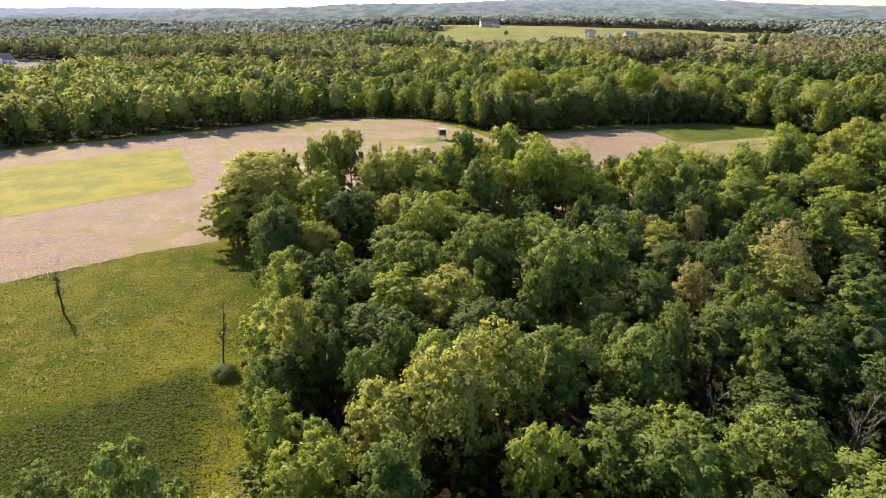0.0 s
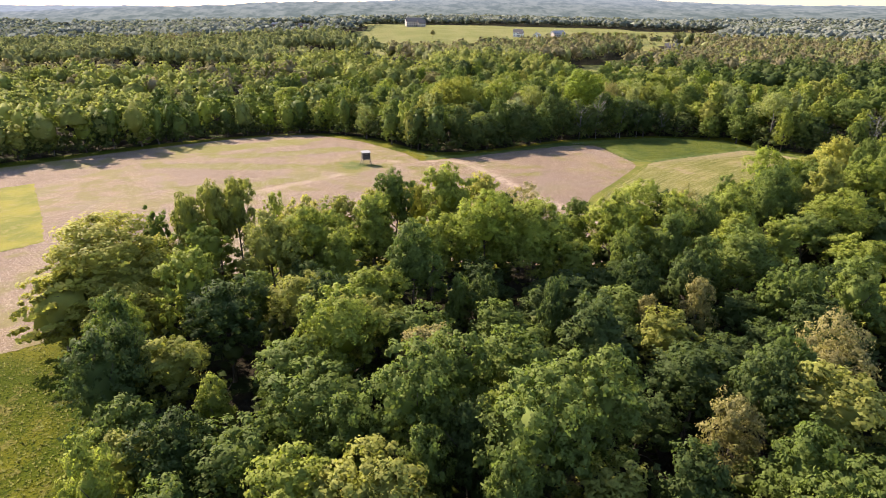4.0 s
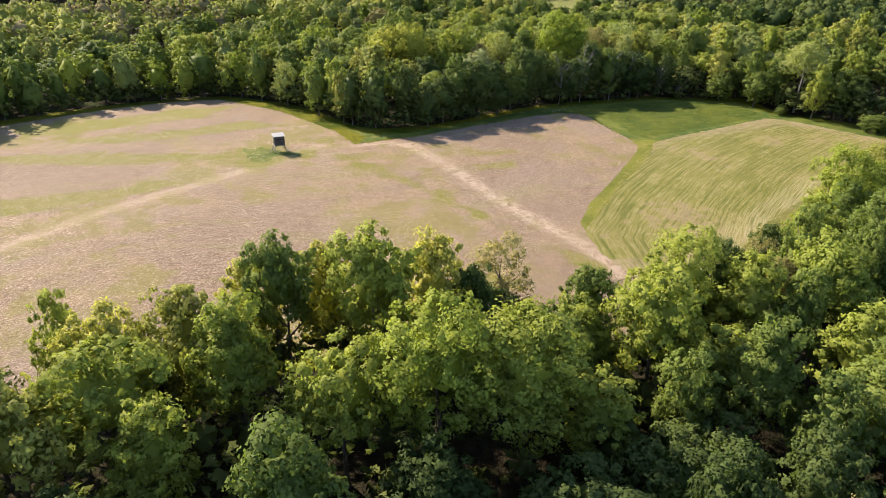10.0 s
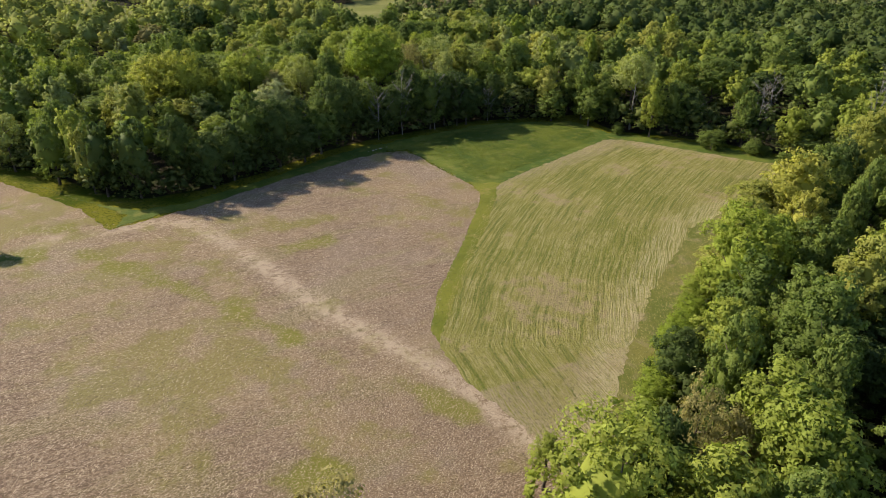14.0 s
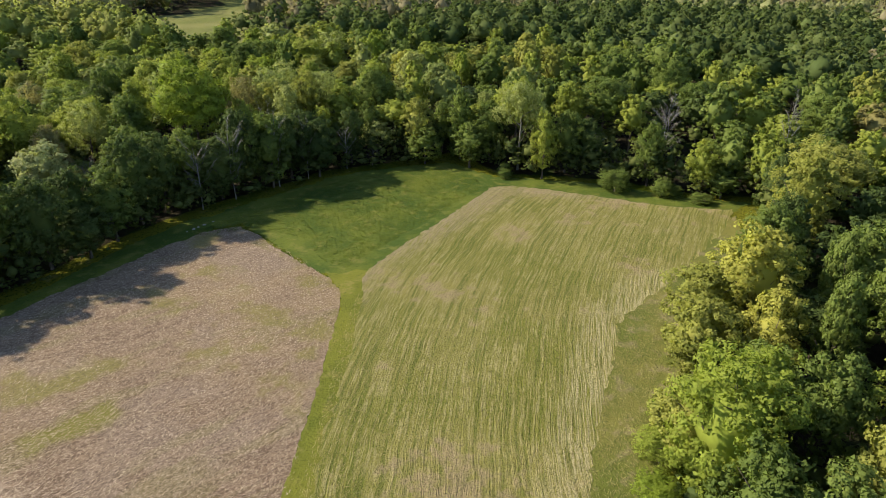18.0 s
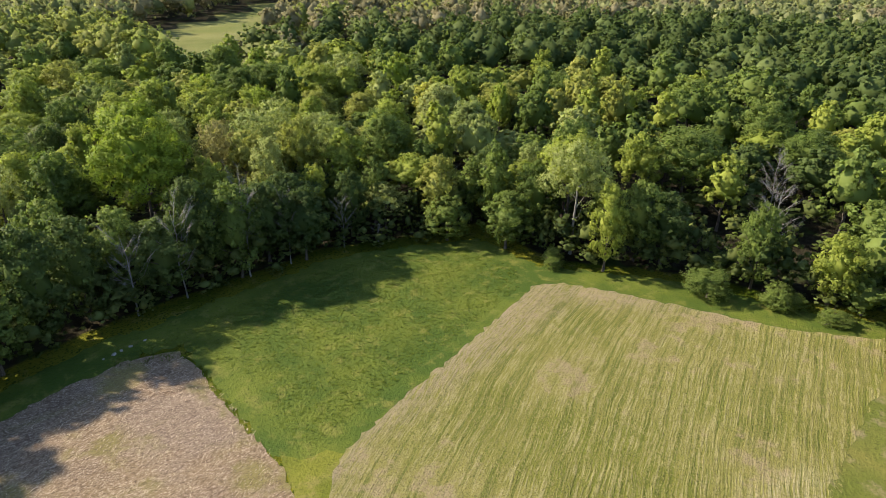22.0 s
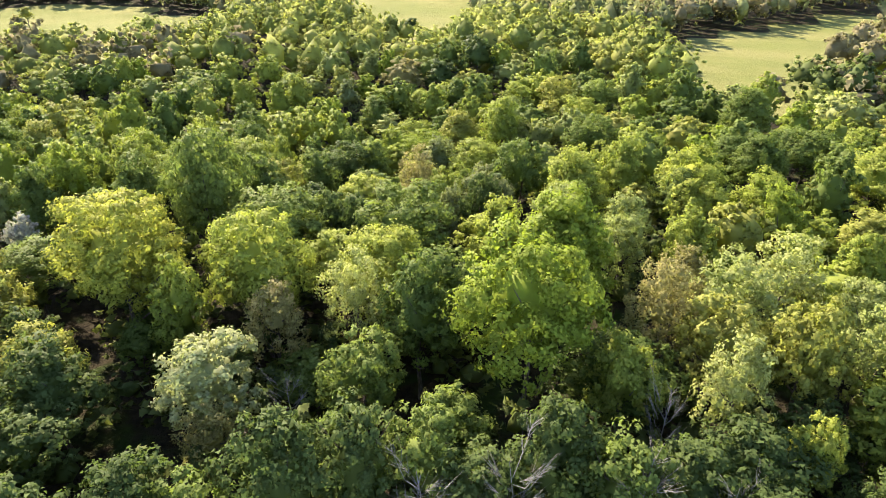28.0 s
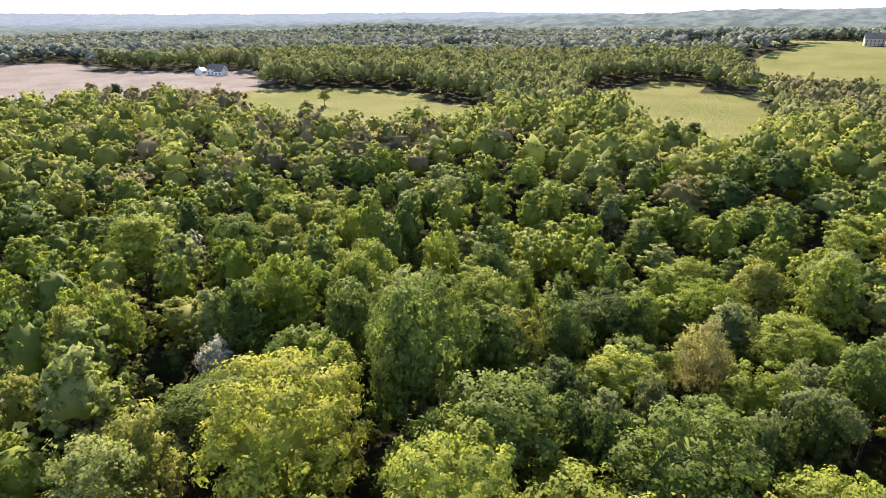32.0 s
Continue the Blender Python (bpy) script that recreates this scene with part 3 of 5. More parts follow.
field("hay_field", HAY_WEST + [(86, 200.5), (95, 203.8), (106.6, 208.1), (113, 210.7), (116.7, 208.8), (121, 202.9), (125, 196.6), (128.5, 190.4), (131.5, 185.6)] + HAY_EAST, HAY, 0.07,
      "mown hay field with pale dry swaths over green", "field", 2, lanes=HAY_LINES[0], bend=HAY_LINES[1], swath=HAY_EAST[3:-1], grid=1.6, step=0.7, amount=0.3)
field("grass_plot", [(-130, 155), (-116, 166), (-81, 192), (-68, 167), (-59, 148), (-87, 125), (-112, 110)], PLOT, 0.08, "yellow-green unmown grass plot in the stubble", "grass", 3)
field("lush_grass", [(79, 196.8), (86, 199.4), (95, 202.6), (106.6, 206.8), (113, 209.4), (118, 208.5), (117, 214), (115.5, 226), (104, 230), (93, 232.5), (87, 230.8), (78, 230), (66, 227.6), (60, 224), (66, 223.2), (71, 222),
      (71.7, 216.5), (72.7, 207), (73.9, 199.6)], LUSH, 0.05, "deep green grass strip beside the wood", "grass", 4, 0.6, 0.5)
field("grass_strip", [(x - 0.15, y) for x, y in WEST_EDGE[:7]] + [(46.7, 157.4)] + [(x + 0.5, y - 0.3) for x, y in HAY_WEST[2:]] + [(77.6, 198.6), (75.6, 198.6), (74.0, 200.5)],
      STRIP, 0.062, "narrow unmown yellow-green strip between stubble and hay", "grass", 10, 0.7, 0.16, 1.5)
field("rough_grass", [(53, 138.6), (64.2, 148.4), (76, 157.4), (85, 163.2), (91.8, 167.4), (95, 170), (101.5, 171.2), (109, 171.8), (119, 174), (131, 176.5), (137, 177.5), (128, 170.5), (113, 166.6), (104, 164), (95, 159.5), (86, 156), (76, 149.5), (62, 140)], WEEDS, 0.06,
      "rough grey-green grass in a bay of the wood", "grass", 11, 0.7, 0.4)
field("grass_margin", [(113, 210.2), (117, 214), (118.5, 213), (126.5, 204.8), (132.4, 197.2), (136, 188.2), (144, 178.4), (138, 178.2), (131, 185), (128, 190), (124.5, 196.2), (120.5, 202.4), (116.4, 208.2)], LUSH, 0.052,
      "green grass margin between hay and wood", "grass", 13, 0.6, 0.4)
field("grass_margin", [(23, 209.4), (30, 213.6), (35, 215.2), (44, 218.7), (55, 224.7), (66, 228.7), (67, 222.6), (59, 220.4), (52, 217.7), (43.8, 215), (30, 209.4)], LUSH, 0.037,
      "green grass margin between stubble and wood", "grass", 14, 0.6, 0.3)
field("grass_wedge", [(4, 233), (13, 218.5), (20, 212), (28, 212.2), (23, 209), (15.8, 206.6), (17.6, 211), (14, 217), (8, 226)], LUSH, 0.055, "bright green grass wedge running out from the wood", "grass", 12, 0.7, 0.35)
field("weedy_patch", [(-7.5, 206.5), (-6.5, 203), (-5.5, 199), (-3, 197.5), (-1, 201), (2, 201.0), (5.5, 201), (4.5, 202.0), (1.5, 203), (-1, 205.5), (-4, 207.5)], LUSH, 0.09,
      "green grass patch round the hunting blind", "grass", 8, 0.7, 0.6, 1.5)


# ---- trees ----
def leaf_cloud(rng, centres, radii, share, count, size, loose=1.0, each=22, domed=0.45):
    """Leaf sprays over the outer skins of rounded clumps."""
    puffs = max(len(centres), count // each)
    pick = rng.choice(len(centres), puffs, p=share / share.sum())
    d = rng.normal(size=(puffs, 3))
    d[:, 2] = d[:, 2] + 0.28
    d /= np.linalg.norm(d, axis=1)[:, None]
    heart = centres[pick] + d * radii[pick] * (1.0 - 0.30 * loose + 0.38 * loose * rng.random(puffs))[:, None]
    tuft = radii[pick] * (0.28 + 0.24 * rng.random(puffs))[:, None] * (0.45 + 0.55 * loose)
    which = rng.integers(0, puffs, count)
    e = rng.normal(size=(count, 3))
    e /= np.linalg.norm(e, axis=1)[:, None]
    at = heart[which] + e * tuft[which] * (0.35 + 0.75 * rng.random(count))[:, None]
    far = d[which]
    d = 0.55 * far + 0.75 * e
    n = d + 0.32 * rng.normal(size=(count, 3))
    n[:, 2] += 0.25
    n /= np.linalg.norm(n, axis=1)[:, None]
    u = np.cross(n, rng.normal(size=(count, 3)))
    u /= np.linalg.norm(u, axis=1)[:, None] + 1e-9
    w = np.cross(n, u)
    s = (size * (0.6 + 0.8 * rng.random(count)))[:, None]
    dip = n * s * 0.25
    a, b, c = at + u * s * 0.95 - dip, at - u * s * 0.55 + w * s * 0.68 + dip, at - u * s * 0.55 - w * s * 0.68
    dome = at - centres.mean(0)
    dome /= np.linalg.norm(dome, axis=1)[:, None]
    soft = (0.98 - domed) * e + 0.36 * far + 0.50 * (1 - domed) * n + domed * dome
    soft[:, 2] += 0.12
    soft /= np.linalg.norm(soft, axis=1)[:, None]
    wrong = (np.cross(b - a, c - a) * soft).sum(1) < 0
    b, c = np.where(wrong[:, None], c, b), np.where(wrong[:, None], b, c)
    verts = np.stack([a, b, c], 1).reshape(-1, 3)
    faces = np.arange(count)[:, None] * 3 + np.array([0, 1, 2])
    return verts, faces, np.repeat(soft, 3, axis=0)


def ball(level_of):
    bm = bmesh.new()
    bmesh.ops.create_icosphere(bm, subdivisions=level_of, radius=1.0)
    v, f = np.array([v.co[:] for v in bm.verts]), np.array([[v.index for v in f.verts] for f in bm.faces])
    bm.free()
    return v, f


BALLS = {i: ball(i) for i in (1, 2, 3)}


def skin(rng, c, r, shrink, fine):
    """A closed lumpy skin that hugs a crown's clumps from inside."""
    v, f = BALLS[fine]
    mid = c.mean(0)
    q, rad = c - mid, r.mean(1)
    along = v @ q.T
    room = along ** 2 - (q ** 2).sum(1)[None] + rad[None] ** 2
    reach = np.where(room > 0, along + np.sqrt(np.maximum(room, 0)), 0).max(1)
    reach = np.maximum(reach, 0.45 * reach.max()) * shrink * (1 + 0.07 * rng.normal(size=len(v)))
    at = v * reach[:, None] + mid
    g = at[f]
    flat = np.cross(g[:, 1] - g[:, 0], g[:, 2] - g[:, 0])
    n = np.zeros_like(at)
    for k in range(3):
        np.add.at(n, f[:, k], flat)
    n /= np.linalg.norm(n, axis=1)[:, None] + 1e-9
    n = 0.7 * n + 0.3 * v
    return at, f, n / np.linalg.norm(n, axis=1)[:, None]


def clumps(rng, kind):
    """Centres and radii of a crown's clumps, for a tree 14 m high with a crown 4.2 m in radius."""
    many, wide, high, mid, low, size = {"round": (26, 2.95, 3.9, 9.0, -0.70, 1.38), "tall": (26, 2.3, 4.8, 8.4, -0.85, 1.25), "spread": (26, 3.25, 3.1, 9.8, -0.55, 1.38),
                                        "dome": (30, 2.75, 4.2, 8.5, -0.55, 1.32), "high": (22, 2.5, 3.2, 10.4, -0.75, 1.25), "edge": (32, 2.95, 5.1, 7.3, -0.95, 1.42), "shrub": (14, 2.6, 4.4, 6.4, -0.9, 2.0)}[kind]
    i = np.arange(many)
    up = low + (1 - low) * (i + 0.5) / many
    turn = i * 2.39996 + rng.random() * 6
    ring = np.sqrt(np.clip(1 - up * up, 0, 1))
    if kind == "dome":
        ring = 0.98 * np.clip((1 - up) / 1.55, 0, 1) ** 0.5
    reach = 0.84 + 0.24 * rng.random(many)
    c = np.stack([wide * ring * reach * np.cos(turn), wide * ring * reach * np.sin(turn), mid + high * up * (0.9 + 0.16 * rng.random(many))], 1)
    c = c + rng.normal(size=(many, 3)) * 0.26
    r = size * (0.68 + 0.55 * rng.random(many))
    return c, np.stack([r, r, r * 0.85], 1)


def crown_arrays(seed, kind, count, size, core, fine, loose, each):
    rng = np.random.default_rng(seed)
    c, r = clumps(rng, kind)
    v, f, n = leaf_cloud(rng, c, r, r[:, 0] ** 2, count, size, loose, each)
    sv, sf, sn = skin(rng, c, r, core, fine)
    return np.concatenate([v, sv]), np.concatenate([f, sf + len(v)]), np.concatenate([n, sn])


def tube(bm, points, radii, sides=6):
    """A tapered, bent round limb."""
    rings = []
    for i, (p, r) in enumerate(zip(points, radii)):
        p = Vector(p)
        way = (Vector(points[min(i + 1, len(points) - 1)]) - Vector(points[max(i - 1, 0)])).normalized()
        side = way.orthogonal().normalized()
        other = way.cross(side)
        rings.append([bm.verts.new(p + (side * math.cos(a) + other * math.sin(a)) * r) for a in (2 * math.pi * j / sides for j in range(sides))])
    for a, b in zip(rings, rings[1:]):
        for j in range(sides):
            bm.faces.new((a[j], a[(j + 1) % sides], b[(j + 1) % sides], b[j]))
    bm.faces.new(rings[-1])


def trunk_mesh(seed, mat, limbs=6, twigs=0, top=11.0, thick=0.24, steep=1.0):
    r = random.Random(seed)
    bm = bmesh.new()
    lean = [(r.uniform(-.25, .25), r.uniform(-.25, .25)) for _ in range(5)]
    spine = [(0, 0, -0.6), (lean[0][0] * .3, lean[0][1] * .3, 1.2), (lean[1][0], lean[1][1], top * .4), (lean[2][0] * 1.6, lean[2][1] * 1.6, top * .7), (lean[3][0] * 2, lean[3][1] * 2, top)]
    tube(bm, spine, [thick * 1.5, thick, thick * .8, thick * .5, thick * .12])
    for i in range(limbs):
        k = 0.30 + 0.6 * i / limbs
        z = top * k
        a = i * 2.4 + r.uniform(-.4, .4)
        out = (3.6 - 2.0 * abs(k - .45)) * r.uniform(.7, 1.1) * (r.uniform(.35, 1.0) if steep > 1 else 1.0)
        x0, y0 = lean[2][0] * k, lean[2][1] * k
        tip = (x0 + math.cos(a) * out, y0 + math.sin(a) * out, z + out * r.uniform(.55, 1.1) * steep)
        mid = (x0 + math.cos(a + .15) * out * .5, y0 + math.sin(a + .15) * out * .5, z + out * .32)
        tube(bm, [(x0, y0, z), mid, tip], [thick * .5 * (1 - .4 * k), thick * .28, thick * .06], 5)
        for j in range(twigs):
            b = a + r.uniform(-1.1, 1.1)
            s = r.uniform(.35, .95)
            p = Vector((x0, y0, z)).lerp(Vector(tip), s)
            q = p + Vector((math.cos(b), math.sin(b), r.uniform(.4, 1.3))) * r.uniform(.7, 1.6)
            tube(bm, [p, p.lerp(q, .5) + Vector((r.uniform(-.12, .12), r.uniform(-.12, .12), 0)), q], [thick * .16, thick * .1, thick * .03], 3)
    me = bpy.data.meshes.new("trunk")
    bm.to_mesh(me)
    bm.free()
    me.materials.append(mat)
    for p in me.polygons:
        p.use_smooth = True
    return me


SHAPES = ("round", "tall", "dome", "round", "dome")
COMMON = ("gr", "ye")
TRUNKS = [trunk_mesh(40 + i, BARK) for i in range(5)]
PALE_TRUNKS = [trunk_mesh(60, PALE_BARK, 5)]
DEAD = [trunk_mesh(70 + i, PALE_BARK, 12, 18, 13.0, 0.12, 1.6) for i in range(4)]
DETAIL = {"near": (9500, 0.182, 0.52, 2, 0.95, 36), "mid": (2900, 0.300, 0.64, 2, 0.72, 24), "loose": (7000, 0.145, 0.30, 1, 1.0, 30), "big": (16000, 0.142, 0.52, 2, 0.95, 40)}
CROWNS = {}


def crown_for(shape, detail, variant, key):
    """A crown mesh for a leaf colour; the shape is worked out once for each variant."""
    name = (shape, detail, variant, key)
    if name not in CROWNS:
        base = (shape, detail, variant)
        if base not in CROWNS:
            CROWNS[base] = crown_arrays(hash_of(base), shape, *DETAIL[detail])
        v, f, n = CROWNS[base]
        CROWNS[name] = mesh_from("crown", v, f, LEAVES[key], (), True, n)
    return CROWNS[name]


def hash_of(words):
    n = 7
    for w in words:
        for ch in str(w):
            n = (n * 31 + ord(ch)) % 100003
    return n


KINDS = {"gr": ("maple_tree", "full mid-green broadleaf tree in the wood"), "ye": ("ash_tree", "yellow-green broadleaf tree in fresh spring leaf"),
         "br": ("tulip_tree", "bright lime-green broadleaf tree in full leaf"), "dg": ("beech_tree", "dark green dense broadleaf tree"),
         "bg": ("linden_tree", "cool grey-green broadleaf tree"), "or": ("oak_tree", "bronze-green oak with young leaves at the wood's edge"),
         "ol": ("hickory_tree", "olive-green broadleaf tree with loose crown"), "ta": ("budding_tree", "tan-green tree with budding leaves"),
         "pa": ("poplar_tree", "pale grey-green tree with light crown"), "wg": ("blossoming_tree", "pale cream-green tree in blossom"),
         "wh": ("dogwood_tree", "small white-blossoming tree among green ones"), "yl": ("sycamore_tree", "broad yellow-leaved tree above its neighbours"),
         "dead": ("dead_tree", "bare bleached dead tree at the wood's edge"), "sh": ("shrub", "low green shrub at the foot of the wood"),
         "bs": ("hazel_shrub", "bright lime-green shrub at the foot of the wood")}
SHRUBS = {"sh": "gr", "bs": "br"}
SPINE = [(0, 40), (15, 90), (35, 125), (85, 175), (95, 215), (70, 245), (40, 275)]


def far_off(x, y):
    return float(along_line(SPINE, np.array([x]), np.array([y]))[0]) > 52


SECOND = {"gr": "elm_tree", "ye": "birch_tree"}
TAKEN = []
pick = random.Random(5)


def plant(key, x, y, top, radius, detail="near", edge=False, form="", pale=False):
    """One tree: trunk and crown under an empty at its foot."""
    if far_off(x, y) and detail == "near":
        detail = "mid"
    z = level(x, y)
    height = max(top - z, 1.6)
    thin = key == "th"
    if thin:
        key = "ye"
    name, label = KINDS[key]
    if key in SECOND and detail == "mid":
        name = SECOND[key]
    foot = tagged(new(name), label, "shrub" if key in SHRUBS else "tree", group="shrubs at the wood's edge" if key in SHRUBS else "trees of the wood")
    turn = pick.uniform(0, 360)
    tall = height / 14.0
    wide = radius / 4.2
    foot.matrix_world = pose(x, y, z - 0.05, 0, 0, turn)
    TAKEN.append((x, y, radius if key != "dead" else 4.0))
    if key == "dead":
        wood_part = part("trunk", pick.choice(DEAD), None, foot, "bleached bare trunk and limbs")
        wood_part.scale = (wide, wide * 1.1, tall)
        return foot
    shape = "shrub" if key in SHRUBS else pick.choice(("round", "dome") if key not in COMMON else SHAPES if height / radius > 2.6 else ("round", "dome", "spread"))
    if key in ("or", "yl"):
        shape = "round"
    rim = float(gap_to(OPEN, np.array([x]), np.array([y]))[0])
    if (edge or rim < 6) and key not in SHRUBS and not thin:
        shape = "edge"
    if form:
        shape = form
    trunk = part("trunk", pick.choice(TRUNKS if not pale else PALE_TRUNKS), None, foot, "pale straight trunk" if pale else "")
    trunk.scale = (0.5 * wide + 0.4, 0.5 * wide + 0.4, tall)
    if detail == "near" and (thin or key in ("ta", "pa")):
        detail = "loose"
    if radius >= 5.2 and float(along_line(SPINE, np.array([x]), np.array([y]))[0]) < 90:
        detail = "big"
    variant = pick.randrange(2 if key in COMMON else 1)
    crown = part("crown", crown_for(shape, detail, variant, SHRUBS.get(key, key)), None, foot)
    crown.scale = (wide * (1.0 if not thin else 0.85), wide * (1.0 if not thin else 0.85), tall)
    return foot


# ---- trees that stand out ----
plant("or", -33.0, 111.5, 17.5, 8.4, form="edge")
plant("or", -37.5, 106.5, 12.0, 5.0, form="edge")
plant("or", -28.5, 103.5, 11.5, 4.8, form="edge")
plant("ol", -24.2, 118.0, 17.2, 2.7, form="high")
plant("ol", -20.8, 119.6, 18.2, 2.8, form="high")
plant("ol", -17.8, 119.4, 18.8, 3.1, form="high")
plant("or", -8.7, 121.2, 16.0, 3.6)
plant("ol", -3.4, 125.5, 15.6, 4.3)
# from here some edge trees get lighter leaves in place of backlight
plant("gr", 4.8, 127.6, 17.2, 3.6, form="high")
plant("or", 1.4, 131.4, 15.0, 3.6)
plant("or", 8.5, 132.0, 15.8, 4.0)
plant("ye", 13.0, 125.0, 18.4, 4.4, form="high")
plant("or", 18.9, 127.4, 18.2, 4.0)
plant("ta", 26.4, 131.2, 15.0, 4.2)
plant("dg", 25.2, 128.6, 10.5, 3.2)
plant("br", 17.1, 114.8, 18.0, 5.3)
plant("ye", 24.2, 114.4, 16.9, 5.5)
plant("ye", -7.1, 116.0, 16.5, 5.0)
plant("ye", 1.0, 120.6, 16.0, 4.6)
plant("ye", 9.6, 115.0, 15.0, 4.2)
plant("ye", 32.0, 123.0, 11.0, 4.4)
plant("br", 80.0, 147.3, 16.6, 5.2)
plant("ye", 88.4, 153.0, 7.0, 3.2)
plant("or", 102.7, 157.5, 16.2, 5.0)
plant("ol", 129.0, 165.0, 17.0, 4.6)
plant("dead", 153.9, 179.5, 18.0, 3.0)
plant("gr", 131.9, 225.0, 16.5, 4.6)
plant("wg", 48.8, 240.2, 13.4, 4.6)
plant("ta", 51.1, 248.8, 14.2, 3.6)
plant("ta", 86.7, 255.0, 15.6, 4.2)
plant("br", 74.6, 248.4, 21.0, 6.2, form="round")
plant("gr", 34.0, 267.7, 20.5, 5.0)
plant("ye", 46.8, 255.0, 17.9, 5.4)
plant("yl", 32.9, 252.7, 18.9, 5.6)
plant("dg", 52.3, 382.5, 13.8, 6.0)
plant("dead", 83.0, 233.6, 14.0, 3.6)
plant("dead", 144.0, 197.2, 13.5, 4.0)
plant("or", -33.0, 112.0, 17.5, 8.0)
plant("or", -36.5, 106.5, 12.5, 5.0)
plant("or", -28.5, 104.0, 11.5, 4.6)
plant("ye", 45.0, 127.8, 16.2, 5.6)
plant("ye", 58.7, 123.5, 13.8, 4.5)
plant("gr", 6.1, 104.3, 17.0, 4.5)
plant("dg", -15.3, 97.2, 14.0, 5.0)
plant("dg", -3.7, 98.0, 14.0, 4.3)
plant("ta", 6.6, 88.3, 12.0, 4.4)
# some trees at x 8-50, y 50-112 are dark green in place of shade
plant("dg", 21.2, 93.4, 14.0, 2.3)
plant("dg", 24.8, 89.7, 13.0, 4.8)
plant("gr", 43.7, 112.3, 15.0, 3.9)
plant("gr", 52.8, 108.7, 13.0, 5.9)
plant("gr", 52.7, 97.3, 13.0, 3.8)
plant("ol", 98.6, 160.7, 11.5, 4.4)
plant("ye", 77.5, 123.2, 14.0, 5.4)
plant("gr", 61.1, 97.3, 13.0, 4.6)
plant("gr", -19.9, 78.7, 12.0, 3.8)
plant("dg", -15.3, 74.5, 12.0, 3.6)
plant("gr", -4.2, 79.6, 13.0, 4.9)
plant("gr", -1.0, 75.0, 13.0, 3.8)
plant("ye", -13.9, 83.2, 10.0, 2.4)
plant("gr", 4.7, 70.3, 13.0, 3.0)
plant("dg", 8.6, 72.7, 13.0, 3.1)
plant("gr", 10.7, 66.2, 13.0, 2.9)
plant("gr", -13.1, 66.4, 12.0, 3.6)
plant("dg", -12.8, 60.4, 12.0, 3.6)
plant("dg", 24.3, 65.7, 13.0, 3.7)
plant("gr", 40.0, 80.3, 13.0, 4.3)
plant("ta", 47.6, 82.7, 13.0, 4.2)
plant("gr", 34.0, 67.2, 13.0, 4.0)
plant("gr", 23.5, 57.8, 13.0, 2.8)
plant("dg", 17.3, 58.1, 12.0, 2.4)
plant("gr", 10.7, 51.8, 14.0, 4.3)
plant("ye", -0.8, 49.8, 14.0, 3.1)
plant("gr", -6.5, 49.9, 13.0, 2.6)
plant("dg", -14.9, 51.6, 12.0, 3.5)
plant("dg", -10.6, 54.2, 12.0, 2.6)
plant("gr", -4.7, 55.5, 12.0, 2.8)
plant("gr", 2.8, 54.9, 12.0, 3.2)
plant("dg", 20.1, 55.8, 12.0, 2.3)
plant("gr", 31.0, 54.3, 12.0, 3.1)
plant("ta", 31.4, 73.1, 12.0, 3.5)
plant("gr", -18.0, 28.5, 19.5, 3.6)
plant("gr", -30.5, 38.2, 9.0, 2.8)
plant("ye", -10.0, 37.9, 12.0, 3.4)
plant("ol", -4.3, 43.7, 13.0, 4.1)
plant("gr", -1.3, 52.6, 12.0, 2.9)
plant("gr", -9.9, 41.5, 11.0, 1.9)
plant("gr", -16.0, 50.1, 12.0, 3.1)
plant("gr", 13.6, 40.5, 13.0, 4.9)
plant("gr", 26.3, 40.8, 12.0, 4.2)
plant("gr", 33.8, 62.2, 13.0, 3.6)
plant("dead", 25.2, 49.9, 9.0, 1.7)
plant("dead", 36.5, 46.5, 9.0, 2.1)
plant("gr", 17.4, 55.1, 12.0, 2.4)
plant("ye", 7.2, 38.5, 13.0, 3.0)
plant("dg", 37.2, 77.7, 13.0, 3.8)
plant("ta", 54.3, 129.7, 14.0, 2.5)
plant("ol", 93.2, 157.4, 11.0, 4.2)
plant("ye", 60.9, 126.9, 14.0, 4.7)
plant("gr", 46.5, 107.7, 13.0, 3.6)
plant("dg", 41.4, 102.1, 13.0, 3.2)
plant("dg", 34.3, 101.6, 13.0, 3.2)
plant("gr", 37.4, 112.7, 13.0, 2.9)
plant("ye", 1.1, 101.2, 13.0, 4.7)
plant("dg", 14.3, 99.5, 12.0, 2.0)
plant("gr", 11.3, 100.0, 12.0, 2.0)
plant("gr", -12.7, 104.0, 12.0, 3.0)
plant("dg", -7.6, 106.3, 12.0, 3.0)
plant("ta", 40.6, 97.5, 12.0, 2.8)
plant("ta", 33.1, 95.4, 11.0, 1.8)
plant("gr", 112.4, 161.4, 15.0, 4.1)
plant("ol", 83.2, 151.8, 9.0, 3.6)
plant("gr", 76.4, 142.6, 13.0, 3.8)
plant("gr", 87.8, 143.7, 14.0, 3.5)
plant("gr", 77.5, 137.9, 13.0, 3.7)
plant("ye", 68.6, 139.4, 12.0, 3.5)
plant("dg", 64.4, 140.3, 9.0, 2.8)
plant("ta", 57.2, 128.4, 11.0, 2.8)
plant("gr", 67.6, 128.4, 14.0, 2.8)
plant("gr", 53.0, 120.1, 14.0, 3.1)
plant("th", 46.3, 136.5, 6.0, 2.4)
plant("ol", 144.0, 168.6, 14.0, 6.5)
plant("or", 97.3, 152.9, 13.0, 3.2)
plant("br", 85.7, 148.1, 14.0, 3.9)
plant("gr", 109.3, 151.9, 15.0, 2.8)
